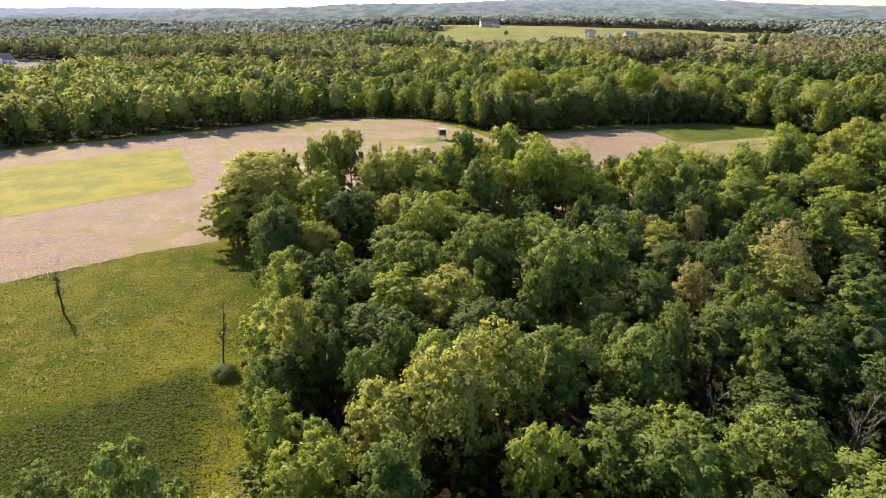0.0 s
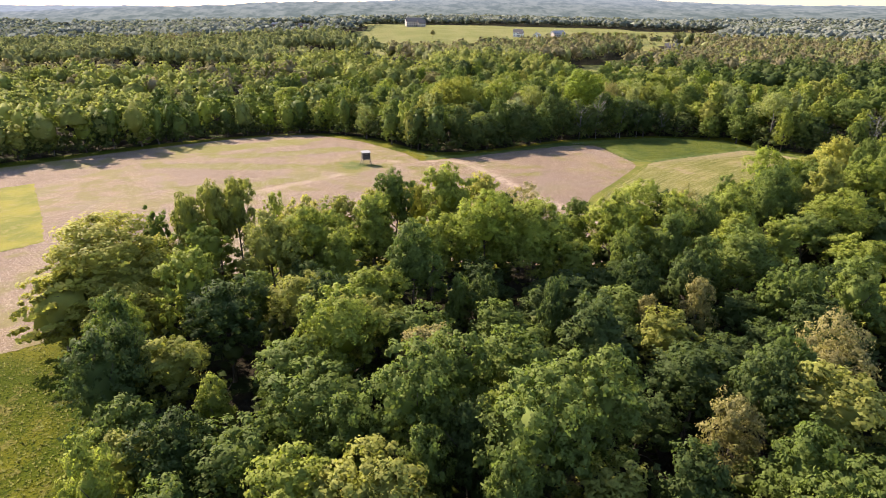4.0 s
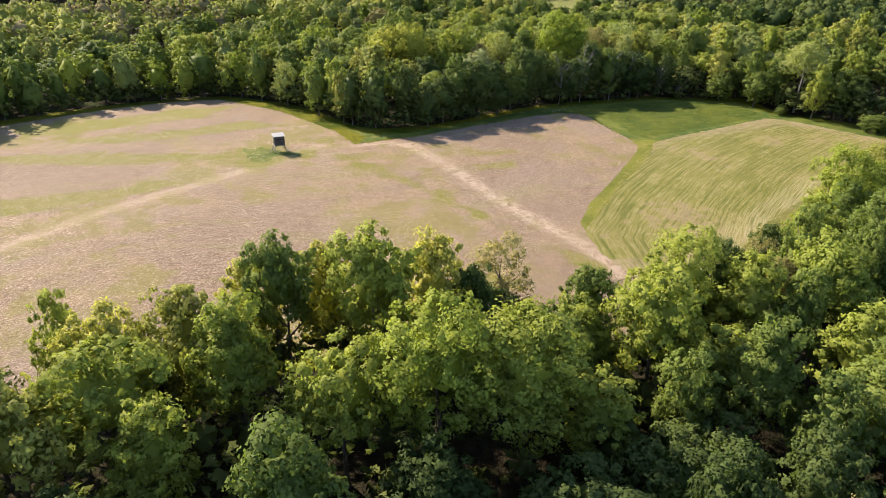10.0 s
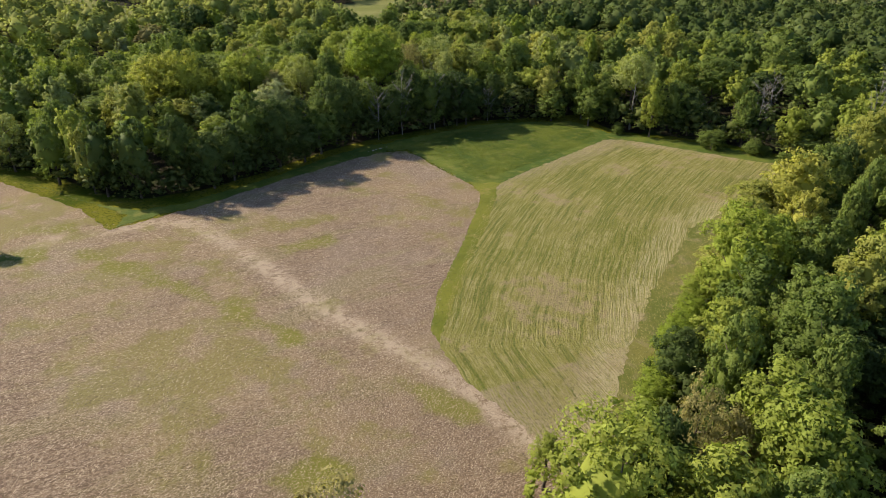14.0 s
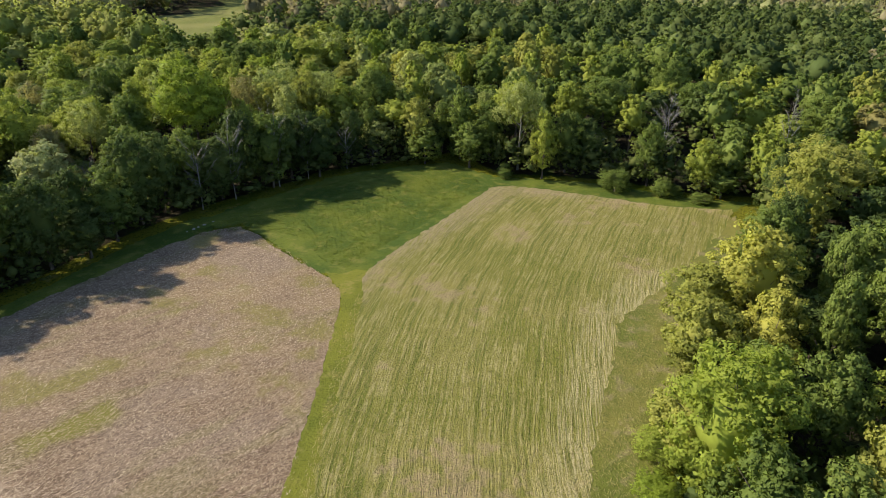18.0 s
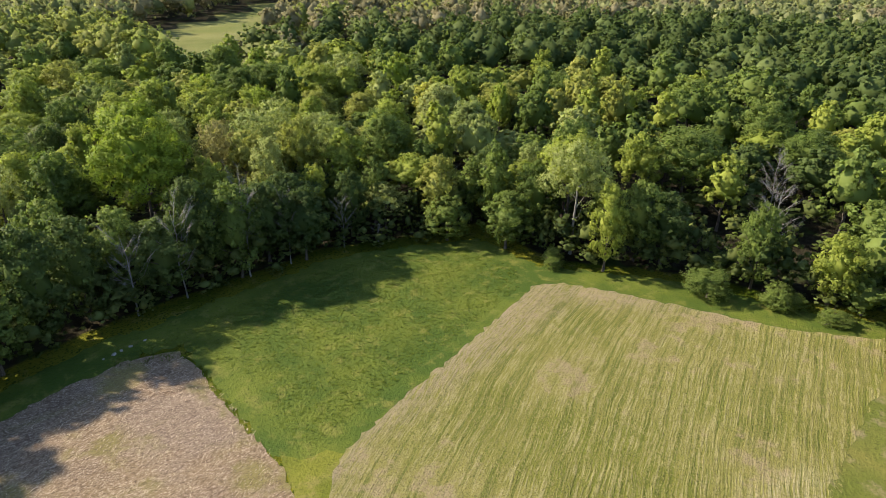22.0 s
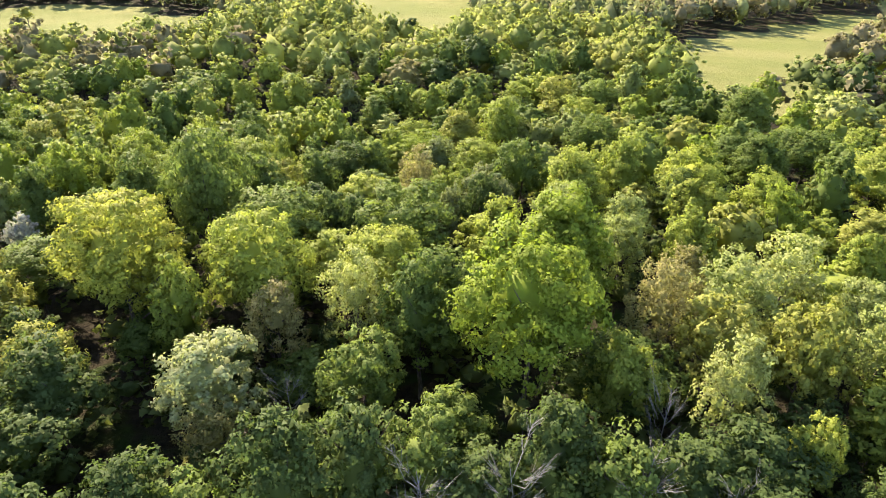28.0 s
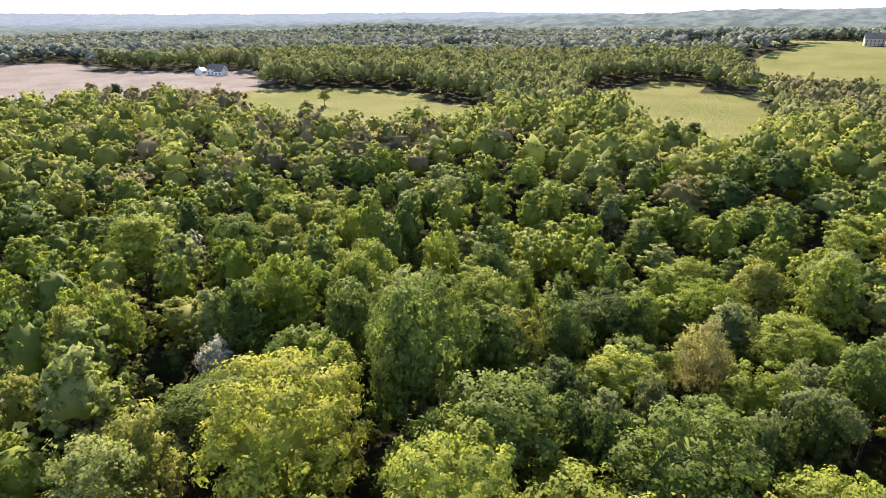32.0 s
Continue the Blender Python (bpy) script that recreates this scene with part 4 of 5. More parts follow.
plant("gr", 99.4, 148.0, 15.0, 2.4)
plant("ta", 173.3, 172.4, 15.0, 4.7)
plant("gr", 172.3, 180.9, 15.0, 5.4)
plant("sh", 136.0, 189.1, 2.5, 2.5)
plant("sh", 136.6, 183.9, 2.5, 1.9)
plant("sh", 118.4, 212.8, 2.5, 1.5)
plant("sh", 129.5, 196.1, 5.0, 2.9)
plant("sh", 141.6, 183.0, 6.0, 3.0)
plant("gr", 55.1, 247.3, 7.0, 4.0)
plant("gr", 149.4, 216.0, 15.0, 6.2)
plant("gr", 190.5, 230.5, 17.0, 6.5)
plant("ye", 142.4, 219.6, 14.0, 3.9)
plant("pa", 130.4, 248.7, 15.0, 5.2)
plant("ye", 115.8, 252.5, 16.0, 5.4)
plant("pa", 105.0, 258.2, 15.0, 4.1)
plant("pa", 98.7, 261.3, 16.0, 4.6)
plant("br", 77.2, 261.3, 19.5, 6.5)
plant("ta", 89.1, 261.4, 15.0, 4.1)
plant("gr", 65.7, 256.7, 14.0, 5.0)
plant("ye", 59.5, 259.3, 15.0, 5.2)
plant("pa", 129.2, 279.8, 15.0, 4.1)
plant("or", 134.2, 266.5, 15.0, 4.9)
plant("br", 142.6, 254.9, 15.0, 2.7)
plant("gr", 146.1, 248.3, 15.0, 4.7)
plant("gr", 181.6, 238.9, 15.0, 5.5)
plant("dg", 215.4, 270.9, 15.0, 4.9)
plant("ye", 142.7, 323.2, 15.0, 6.5)
plant("pa", 128.1, 330.6, 15.0, 6.5)
plant("gr", 111.2, 329.5, 15.0, 6.1)
plant("ye", 94.3, 290.3, 15.0, 5.2)
plant("ye", 85.7, 294.6, 15.0, 4.7)
plant("dead", 85.2, 240.9, 13.5, 2.2)
plant("dead", 156.8, 204.8, 13.0, 4.1)
plant("dead", 136.7, 208.3, 8.0, 3.5)
plant("sh", 119.6, 214.2, 3.0, 1.6)
plant("gr", 116.9, 221.3, 10.0, 4.0)
plant("sh", 134.2, 199.3, 4.0, 3.0)
plant("sh", 134.6, 189.9, 4.0, 2.2)
plant("gr", 111.3, 228.3, 8.0, 3.7)
plant("gr", 61.2, 243.3, 13.0, 3.7)
plant("dead", 88.9, 234.0, 12.0, 3.0)
plant("gr", 105.0, 238.9, 11.0, 3.1)
plant("ye", 128.6, 213.4, 10.0, 3.0)
plant("gr", 115.7, 241.0, 12.0, 4.6)
plant("gr", 69.3, 240.4, 11.0, 3.9)
plant("pa", 127.4, 228.3, 13.0, 3.7)
plant("ta", 51.2, 235.7, 10.0, 3.0)
plant("pa", 57.7, 252.8, 15.0, 3.8)
plant("gr", 64.3, 251.3, 16.0, 4.5)
plant("gr", 58.3, 270.4, 15.0, 6.5)
plant("dg", 48.7, 271.7, 13.0, 2.4)
plant("dg", 51.5, 271.4, 13.0, 2.8)
plant("gr", 43.1, 266.8, 15.0, 6.5)
plant("ye", 96.1, 241.4, 11.5, 2.3)
plant("pa", 93.3, 256.5, 16.0, 4.9)
plant("pa", 104.2, 251.7, 15.0, 3.6)
plant("gr", 111.5, 247.3, 16.0, 5.5)
plant("pa", 132.9, 262.2, 15.0, 5.9)
plant("pa", 135.9, 275.7, 14.0, 4.3)
plant("ye", 108.3, 268.1, 14.0, 3.6)
plant("br", 104.1, 281.9, 14.0, 4.0)
plant("br", 145.4, 259.0, 14.0, 3.2)
plant("ye", 120.4, 295.6, 15.0, 6.5)
plant("pa", 131.7, 301.6, 15.0, 5.7)
plant("gr", 89.6, 301.0, 14.0, 4.6)
plant("ye", 78.9, 287.2, 15.0, 5.4)
plant("ye", 94.8, 285.0, 13.0, 4.1)
plant("pa", 84.2, 270.7, 14.0, 3.8)
plant("dg", 66.5, 284.7, 12.0, 2.7)
plant("gr", 70.7, 294.6, 14.0, 4.3)
plant("ye", 65.7, 319.1, 13.0, 4.7)
plant("pa", 105.4, 236.2, 8.0, 3.8)
plant("dead", 97.4, 234.6, 9.0, 2.4)
plant("dead", 102.4, 233.5, 4.0, 2.3)
plant("dead", 54.7, 242.2, 9.0, 2.6)
plant("ye", 82.6, 245.7, 14.0, 3.1)
plant("dead", 117.6, 238.2, 8.0, 3.6)
plant("gr", 30.5, 274.9, 19.0, 5.4)
plant("yl", 29.0, 257.3, 17.6, 6.5)
plant("br", 6.6, 278.8, 15.0, 4.9)
plant("ye", -5.4, 310.9, 13.0, 4.7)
plant("gr", -16.2, 290.1, 13.0, 5.5)
plant("gr", -1.7, 316.3, 12.0, 4.7)
plant("ta", 55.3, 293.4, 11.5, 3.6)
plant("bg", 49.7, 277.2, 10.0, 3.5)
plant("dg", 64.0, 281.7, 9.0, 2.2)
plant("bg", 64.9, 296.1, 9.0, 3.3)
plant("ye", 77.2, 281.1, 13.0, 4.1)
plant("pa", 84.8, 276.7, 14.0, 4.2)
plant("gr", 92.6, 287.5, 13.0, 3.8)
plant("ye", 91.7, 272.2, 14.0, 3.8)
plant("dg", 43.9, 280.1, 10.0, 4.4)
plant("ta", 34.0, 371.5, 9.0, 6.5)
plant("dg", 43.9, 373.9, 9.0, 6.5)
plant("dg", 18.2, 451.4, 8.0, 4.4)
plant("wh", 9.0, 265.4, 9.4, 2.4, form="round")
plant("gr", 83.1, 249.3, 11.0, 5.3)
plant("gr", 10.0, 326.7, 8.0, 4.3)
plant("gr", 8.1, 358.0, 7.0, 5.9)
plant("gr", 30.6, 292.3, 9.0, 3.5)
plant("dg", 40.3, 301.5, 9.0, 5.5)
plant("ol", 31.5, 241.3, 11.0, 4.1)
plant("gr", 36.9, 247.7, 8.0, 2.8)
plant("ye", 28.1, 239.9, 11.0, 3.4)
plant("ye", 81.6, 300.6, 12.0, 4.3)
plant("gr", -24.3, 265.4, 12.0, 4.9)
plant("ye", -4.3, 261.8, 13.0, 3.6)
plant("ye", -28.9, 281.0, 13.0, 5.9)
plant("gr", -54.0, 275.8, 12.0, 6.3)
plant("ye", -13.1, 276.6, 11.0, 3.4)
plant("ye", -10.9, 313.1, 10.0, 4.2)
plant("ye", 10.9, 308.5, 10.0, 3.6)
plant("ye", 27.7, 305.2, 8.0, 2.5)
plant("gr", 34.5, 303.5, 9.0, 3.1)
plant("gr", 37.7, 313.1, 8.0, 3.0)
plant("ol", 34.1, 289.1, 10.0, 4.0)
plant("gr", 38.9, 293.0, 10.0, 3.8)
plant("gr", 44.7, 303.6, 9.0, 3.0)
plant("bg", 52.1, 284.9, 9.0, 2.7)
plant("bg", 55.6, 307.4, 9.0, 4.6)
plant("bg", 66.5, 287.6, 11.0, 4.2)
plant("bg", 62.3, 280.5, 11.0, 2.7)
plant("ye", 43.1, 260.8, 15.0, 5.5)
plant("ol", 19.7, 249.3, 13.0, 4.3)
plant("wh", -30.0, 291.6, 7.6, 1.9, form="round")
plant("gr", 38.3, 379.9, 8.0, 6.3)
plant("ye", 62.9, 335.1, 9.0, 5.0)
plant("bg", 23.8, 354.8, 7.0, 4.3)
plant("dg", -66.8, 295.1, 12.0, 4.6)
plant("gr", 19.7, 268.2, 13.0, 4.4)
plant("gr", -8.3, 352.1, 8.0, 3.9)
plant("gr", -40.1, 333.3, 9.0, 4.7)
plant("ye", -50.1, 320.1, 9.0, 4.0)
plant("dg", -35.6, 295.0, 11.0, 3.8)
plant("ye", 11.0, 353.1, 8.0, 5.0)
plant("ye", -0.2, 345.6, 8.0, 4.3)
plant("ye", 67.4, 361.8, 9.0, 5.5)
plant("gr", 40.4, 275.4, 10.0, 2.5)
plant("dg", 50.3, 402.1, 12.0, 6.5)
plant("pa", 123.6, 214.8, 17.0, 4.4, form="spread", pale=True)
plant("dead", 68.5, 231.5, 12.0, 3.2)
plant("dead", 74.5, 232.5, 13.5, 3.4)
for i in range(13):
    x = 36 + 4.6 * i
    y = 219.5 + 0.42 * (x - 36) if x < 62 else 234
    plant(("dg", "gr", "dg")[i % 3], x, y + 2.2 * (i % 2), 12.0 + 1.3 * (i * 7 % 4), 3.9 + 0.2 * (i % 3), edge=True)
for x, y, top, radius in ((58, 137.6, 4.2, 2.3), (61.5, 139.8, 5.2, 2.6), (65, 142, 4.4, 2.2), (68.5, 144.6, 5.6, 2.7), (72, 147, 4.6, 2.4), (76.5, 149.8, 4.0, 2.1), (81, 152.6, 4.4, 2.3), (86, 155.6, 3.6, 2.0)):
    plant("bs", x, y, top, radius)


# ---- trees that fill the woods ----
rng = np.random.default_rng(11)


def in_view(x, y):
    """The wedge of country that the flight looks into, with a margin."""
    ahead = (np.abs(x) < 0.80 * y + 30) & (y > -30)
    east = (y > 110 + 0.10 * (x - 40)) & (x > 20)
    west = (y > 215 + 0.28 * (60 - x)) & (x < 60)
    return ahead | east | west


def scatter(low_x, high_x, low_y, high_y, step):
    x, y = np.meshgrid(np.arange(low_x, high_x, step), np.arange(low_y, high_y, step))
    x = x + (np.arange(x.shape[0]) % 2)[:, None] * step / 2
    x = x + rng.uniform(-.36, .36, x.shape) * step
    y = y + rng.uniform(-.36, .36, y.shape) * step
    return x.ravel(), y.ravel()


def wooded(x, y, margin):
    ok = gap_to(OPEN, x, y) > margin
    for outline in PASTURES + TILLED:
        ok &= gap_to(outline, x, y) > margin + 1
    for a, b in FARMS:
        d = math.hypot(a - 30, b - 130)
        yard = [(a + (a - 30) / d * 18, b + (b - 130) / d * 18), (a, b), (a - (a - 30) / d * 75, b - (b - 130) / d * 75)]
        ok &= along_line(yard, x, y) > 17
    return ok


def species(x, y):
    """Which leaf colour goes where: fresh and pale to the north, deeper greens to the south and east, dark green where
    shade lies.
    """
    k = rng.random(len(x)) + 0.16 * np.sin(x / 23.0 + 2) * np.cos(y / 19.0)
    south = np.array(["dg", "dg", "gr", "gr", "gr", "gr", "gr", "ye", "ye", "ol"])
    north = np.array(["gr", "gr", "gr", "ye", "ye", "ye", "br", "ol", "pa", "pa"])
    front = np.array(["dg", "gr", "gr", "gr", "ol", "ye", "ye", "ol", "ye", "gr"])
    i = np.clip((k * 10).astype(int), 0, 9)
    kind = np.where((y > 236) & (x < 150), north[i], np.where(y < 140, front[i], south[i]))
    # shade in the hollow and along the edge is put into leaf colour
    hollow_shade = (x > 20) & (x < 70) & (y > 40) & (y < 112) & (k < 0.72)
    edge_shade = (y > 215) & (y < 247) & (x > 15) & (x < 100) & (k < 0.75)
    return np.where(hollow_shade | edge_shade, "dg", kind)


ex, ey = scatter(-140, 180, 20, 290, 4.6)
rims = gap_to(OPEN, ex, ey)
keep = (rims > 1.0) & (rims < 6.5) & in_view(ex, ey)
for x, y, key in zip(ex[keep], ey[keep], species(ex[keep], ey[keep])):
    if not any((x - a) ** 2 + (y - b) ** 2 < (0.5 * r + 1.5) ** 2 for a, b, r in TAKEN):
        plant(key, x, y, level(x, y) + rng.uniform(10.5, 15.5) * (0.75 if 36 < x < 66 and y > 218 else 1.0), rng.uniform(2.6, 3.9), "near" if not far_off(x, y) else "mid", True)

fx, fy = scatter(-150, 330, -20, 420, 6.3)
near_by = along_line(SPINE, fx, fy)
keep = wooded(fx, fy, 1.6) & in_view(fx, fy) & (near_by < 112)
fx, fy, near_by = fx[keep], fy[keep], near_by[keep]
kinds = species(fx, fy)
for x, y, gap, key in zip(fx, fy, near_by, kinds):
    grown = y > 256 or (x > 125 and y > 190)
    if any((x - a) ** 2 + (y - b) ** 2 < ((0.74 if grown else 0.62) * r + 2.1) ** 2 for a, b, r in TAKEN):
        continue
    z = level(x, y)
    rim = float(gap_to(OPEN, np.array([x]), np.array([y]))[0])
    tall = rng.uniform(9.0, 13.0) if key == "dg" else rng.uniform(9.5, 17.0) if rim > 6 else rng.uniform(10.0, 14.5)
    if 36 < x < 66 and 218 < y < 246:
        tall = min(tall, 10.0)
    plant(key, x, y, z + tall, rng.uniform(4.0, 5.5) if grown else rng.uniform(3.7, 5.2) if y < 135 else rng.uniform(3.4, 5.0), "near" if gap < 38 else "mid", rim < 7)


# ---- undergrowth along the wood's edge and distant woods ----
def join_trees(name, x, y, size, high, leafs, mat, label, seed, tints):
    """Many small crowns in one mesh, for woods too far off to tell one tree from the next."""
    r = np.random.default_rng(seed)
    bases = []
    for shape in ("dome", "round", "edge", "tall"):
        count, leaf, fine, core = leafs
        c, rad = clumps(r, shape)
        v, f, soft = leaf_cloud(r, c, rad, rad[:, 0] ** 2, count, leaf, 0.42, 12, 0.85)
        hull, skin_f, hull_n = skin(r, c, rad, core, fine)
        f = np.concatenate([f, skin_f + len(v)])
        v, soft = np.concatenate([v, hull]), np.concatenate([soft, hull_n])
        bases.append((v, f, soft))
    which = r.integers(0, 4, len(x))
    z = terrain(x, y)
    all_v, all_f, all_t, all_n, n = [], [], [], [], 0
    for b, (v, f, soft) in enumerate(bases):
        sel = np.nonzero(which == b)[0]
        if not len(sel):
            continue
        a = r.uniform(0, 6.283, len(sel))
        ca, sa = np.cos(a)[:, None], np.sin(a)[:, None]
        s, h = (size[sel] / 4.2)[:, None], (high[sel] / 14.0)[:, None]
        px = (v[None, :, 0] * ca - v[None, :, 1] * sa) * s + x[sel][:, None]
        py = (v[None, :, 0] * sa + v[None, :, 1] * ca) * s + y[sel][:, None]
        pz = v[None, :, 2] * h + z[sel][:, None]
        nx, ny = soft[None, :, 0] * ca - soft[None, :, 1] * sa, soft[None, :, 0] * sa + soft[None, :, 1] * ca
        all_n.append(np.stack([nx, ny, np.broadcast_to(soft[None, :, 2], nx.shape)], -1).reshape(-1, 3))
        all_v.append(np.stack([px, py, pz], -1).reshape(-1, 3))
        all_f.append((f[None] + (np.arange(len(sel)) * len(v))[:, None, None]).reshape(-1, 3) + n)
        all_t.append(np.repeat(tints[sel], len(v)))
        n += len(sel) * len(v)
    me = mesh_from(name, np.concatenate(all_v), np.concatenate(all_f), mat, (("tint", np.concatenate(all_t)),), True, np.concatenate(all_n))
    return tagged(new(name, me), label, "woods", kind="stuff")


def drift_of(x, y):
    return np.sin(x / 61.0 + 1.3) * np.cos(y / 47.0) + 0.7 * np.sin(x / 151.0 - y / 97.0)


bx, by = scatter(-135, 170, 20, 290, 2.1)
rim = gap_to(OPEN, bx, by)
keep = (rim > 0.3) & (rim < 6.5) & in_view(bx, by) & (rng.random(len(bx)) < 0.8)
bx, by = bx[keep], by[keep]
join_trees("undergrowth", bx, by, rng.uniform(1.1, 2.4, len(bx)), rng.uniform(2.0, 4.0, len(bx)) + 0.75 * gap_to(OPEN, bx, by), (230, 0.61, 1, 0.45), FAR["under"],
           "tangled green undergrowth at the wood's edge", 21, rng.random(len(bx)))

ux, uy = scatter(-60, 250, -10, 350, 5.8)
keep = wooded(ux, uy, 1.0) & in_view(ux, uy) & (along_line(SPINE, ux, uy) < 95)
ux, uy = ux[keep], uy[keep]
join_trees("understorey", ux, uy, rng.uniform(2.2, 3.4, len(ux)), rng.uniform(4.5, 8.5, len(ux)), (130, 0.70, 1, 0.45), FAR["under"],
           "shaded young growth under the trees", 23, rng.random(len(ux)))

fx, fy = scatter(-720, 760, 0, 860, 8.3)
near_by, away = along_line(SPINE, fx, fy), np.hypot(fx - 30, fy - 130)
keep = wooded(fx, fy, 0.0) & in_view(fx, fy) & (near_by >= 112) & (away < 700)
keep &= rng.random(len(fx)) < np.where(away < 380, 1.0, 0.95)
fx, fy = fx[keep], fy[keep]
budding = drift_of(fx, fy) + rng.normal(size=len(fx)) * 0.5 > 0.9
budding |= (fx > 120) & (fx < 420) & (fy > 345) & (rng.random(len(fx)) < 0.5)
apart = np.hypot(fx - 20, fy - 130)
for name, sel, leafs, mat, label in (("eastern_wood", ~budding & (apart < 330) & (fx > 130) & (fy < 380), (760, 0.40, 1, 0.76), FAR["deep"], "deep green broadleaf woods east of the fields"),
                                     ("middle_wood", ~budding & (apart < 330) & ~((fx > 130) & (fy < 380)), (760, 0.40, 1, 0.76), FAR["mix"], "mixed green broadleaf woods beyond the fields"),
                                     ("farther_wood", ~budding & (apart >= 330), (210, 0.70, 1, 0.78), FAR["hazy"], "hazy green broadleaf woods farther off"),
                                     ("budding_wood", budding, (260, 0.60, 1, 0.72), FAR["tan"], "tan and grey woods still in bud")):
    join_trees(name, fx[sel], fy[sel], rng.uniform(4.4, 6.3, sel.sum()), rng.uniform(11.5, 17.5, sel.sum()) + 2.5 * smooth(apart[sel], 250, 400), leafs, mat, label, 31, rng.random(sel.sum()))

# the same wood runs on beside and behind the flight
fx, fy = scatter(-190, 330, -110, 330, 7.6)
keep = wooded(fx, fy, 1.0) & ~in_view(fx, fy) & (along_line(SPINE, fx, fy) < 210)
fx, fy = fx[keep], fy[keep]
join_trees("southern_wood", fx, fy, rng.uniform(3.8, 5.2, len(fx)), rng.uniform(10, 15, len(fx)), (70, 1.3, 1, 0.84), FAR["deep"], "green broadleaf wood running on south of the fields", 33, rng.random(len(fx)))

fx, fy = scatter(-1500, 1700, 200, 1500, 13.0)
away = np.hypot(fx - 30, fy - 130)
keep = wooded(fx, fy, 1.0) & in_view(fx, fy) & (away >= 700) & (away < 1350)
fx, fy = fx[keep], fy[keep]
# these far leaves are painted paler and greyer to stand for haze
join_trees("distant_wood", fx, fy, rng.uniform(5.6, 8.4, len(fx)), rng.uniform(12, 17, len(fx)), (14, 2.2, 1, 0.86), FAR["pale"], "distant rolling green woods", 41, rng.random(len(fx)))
# the last ridges: one rolling sheet of canopy, glowing bluer with distance for haze
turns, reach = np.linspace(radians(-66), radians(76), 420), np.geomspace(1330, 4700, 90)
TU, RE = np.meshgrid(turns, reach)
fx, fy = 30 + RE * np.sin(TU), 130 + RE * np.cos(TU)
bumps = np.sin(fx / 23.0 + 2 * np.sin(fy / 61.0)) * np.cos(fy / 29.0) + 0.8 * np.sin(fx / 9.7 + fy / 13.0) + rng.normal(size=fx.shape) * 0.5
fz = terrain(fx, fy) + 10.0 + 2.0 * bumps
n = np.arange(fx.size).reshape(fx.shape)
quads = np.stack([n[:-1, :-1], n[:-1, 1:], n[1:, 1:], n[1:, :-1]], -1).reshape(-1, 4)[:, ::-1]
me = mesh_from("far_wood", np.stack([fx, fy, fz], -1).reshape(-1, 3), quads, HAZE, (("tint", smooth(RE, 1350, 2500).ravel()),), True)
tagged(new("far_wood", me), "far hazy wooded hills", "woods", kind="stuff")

# a hedge wood across the hill pasture
for i in range(22):
    plant(("ol", "ta", "gr", "pa")[i % 4], 232 + 4.4 * i + rng.uniform(-4, 4), 775 + 1.6 * i + rng.uniform(-16, 16), level(232 + 4.4 * i, 790) + rng.uniform(9, 14), rng.uniform(4, 6), "mid")


# ---- grass tufts and straw ----
def strewn(name, outline, count, low, high, mat, label, seed, flat=0.0, way=0.0):
    """Small blades standing in tufts, or cut stalks lying about, over a field."""
    r = np.random.default_rng(seed)
    xs, ys = [p[0] for p in outline], [p[1] for p in outline]
    x, y = r.uniform(min(xs), max(xs), count * 3), r.uniform(min(ys), max(ys), count * 3)
    ok = np.nonzero(gap_to(outline, x, y) < -0.3)[0][:count]
    x, y = x[ok], y[ok]
    n, z = len(x), terrain(x, y) + 0.06
    s = r.uniform(low, high, n)
    if flat:
        a = way + r.normal(size=n) * 0.55
        u, w = np.stack([np.cos(a), np.sin(a), 0.10 * r.normal(size=n)], 1), np.stack([-np.sin(a), np.cos(a), 0.3 * r.normal(size=n)], 1)
        at = np.stack([x, y, z + 0.05], 1)
        v = np.stack([at - u * s[:, None], at + u * s[:, None], at + u * (s * 0.6)[:, None] + w * (s * flat)[:, None]], 1).reshape(-1, 3)
        f = np.arange(n)[:, None] * 3 + np.array([0, 1, 2])
    else:
        vs = []
        for k in range(4):
            a = r.uniform(0, 6.283, n)
            tip = np.stack([x + np.cos(a) * s * 0.8, y + np.sin(a) * s * 0.8, z + s * r.uniform(0.5, 1.0, n)], 1)
            q = np.stack([-np.sin(a), np.cos(a), np.zeros(n)], 1) * (s * 0.42)[:, None]
            at = np.stack([x, y, z - 0.08], 1)
            vs.append(np.stack([at - q, at + q, tip], 1))
        v = np.stack(vs, 1).reshape(-1, 3)
        f = np.arange(n * 4)[:, None] * 3 + np.array([0, 1, 2])
    up = np.zeros_like(v)
    up[:, 2] = 1.0
    g = v[f]
    turned_over = np.cross(g[:, 1] - g[:, 0], g[:, 2] - g[:, 0])[:, 2] < 0
    f[turned_over] = f[turned_over][:, ::-1]
    return tagged(new(name, mesh_from(name, v, f, mat, (), True, up)), label, "grass" if not flat else "straw", kind="stuff")


TUFT = foliage("meadow_tuft_grass", (0.135, 0.148, 0.013), (0.175, 0.172, 0.018), 0.25, 0.1)
DARK_TUFT = foliage("lush_tuft_grass", (0.082, 0.110, 0.010), (0.110, 0.134, 0.014), 0.25, 0.1)
# tufts darkened to go with the shade painted on the near meadow
DEEP_TUFT = foliage("shaded_tuft_grass", (0.040, 0.056, 0.005), (0.058, 0.073, 0.007), 0.25, 0.1)
DRY = foliage("dry_straw", (0.310, 0.240, 0.170), (0.470, 0.380, 0.280), 0.2, 0.2)
HAY_BLADES = foliage("dry_hay_blades", (0.270, 0.240, 0.095), (0.330, 0.285, 0.125), 0.3, 0.15)
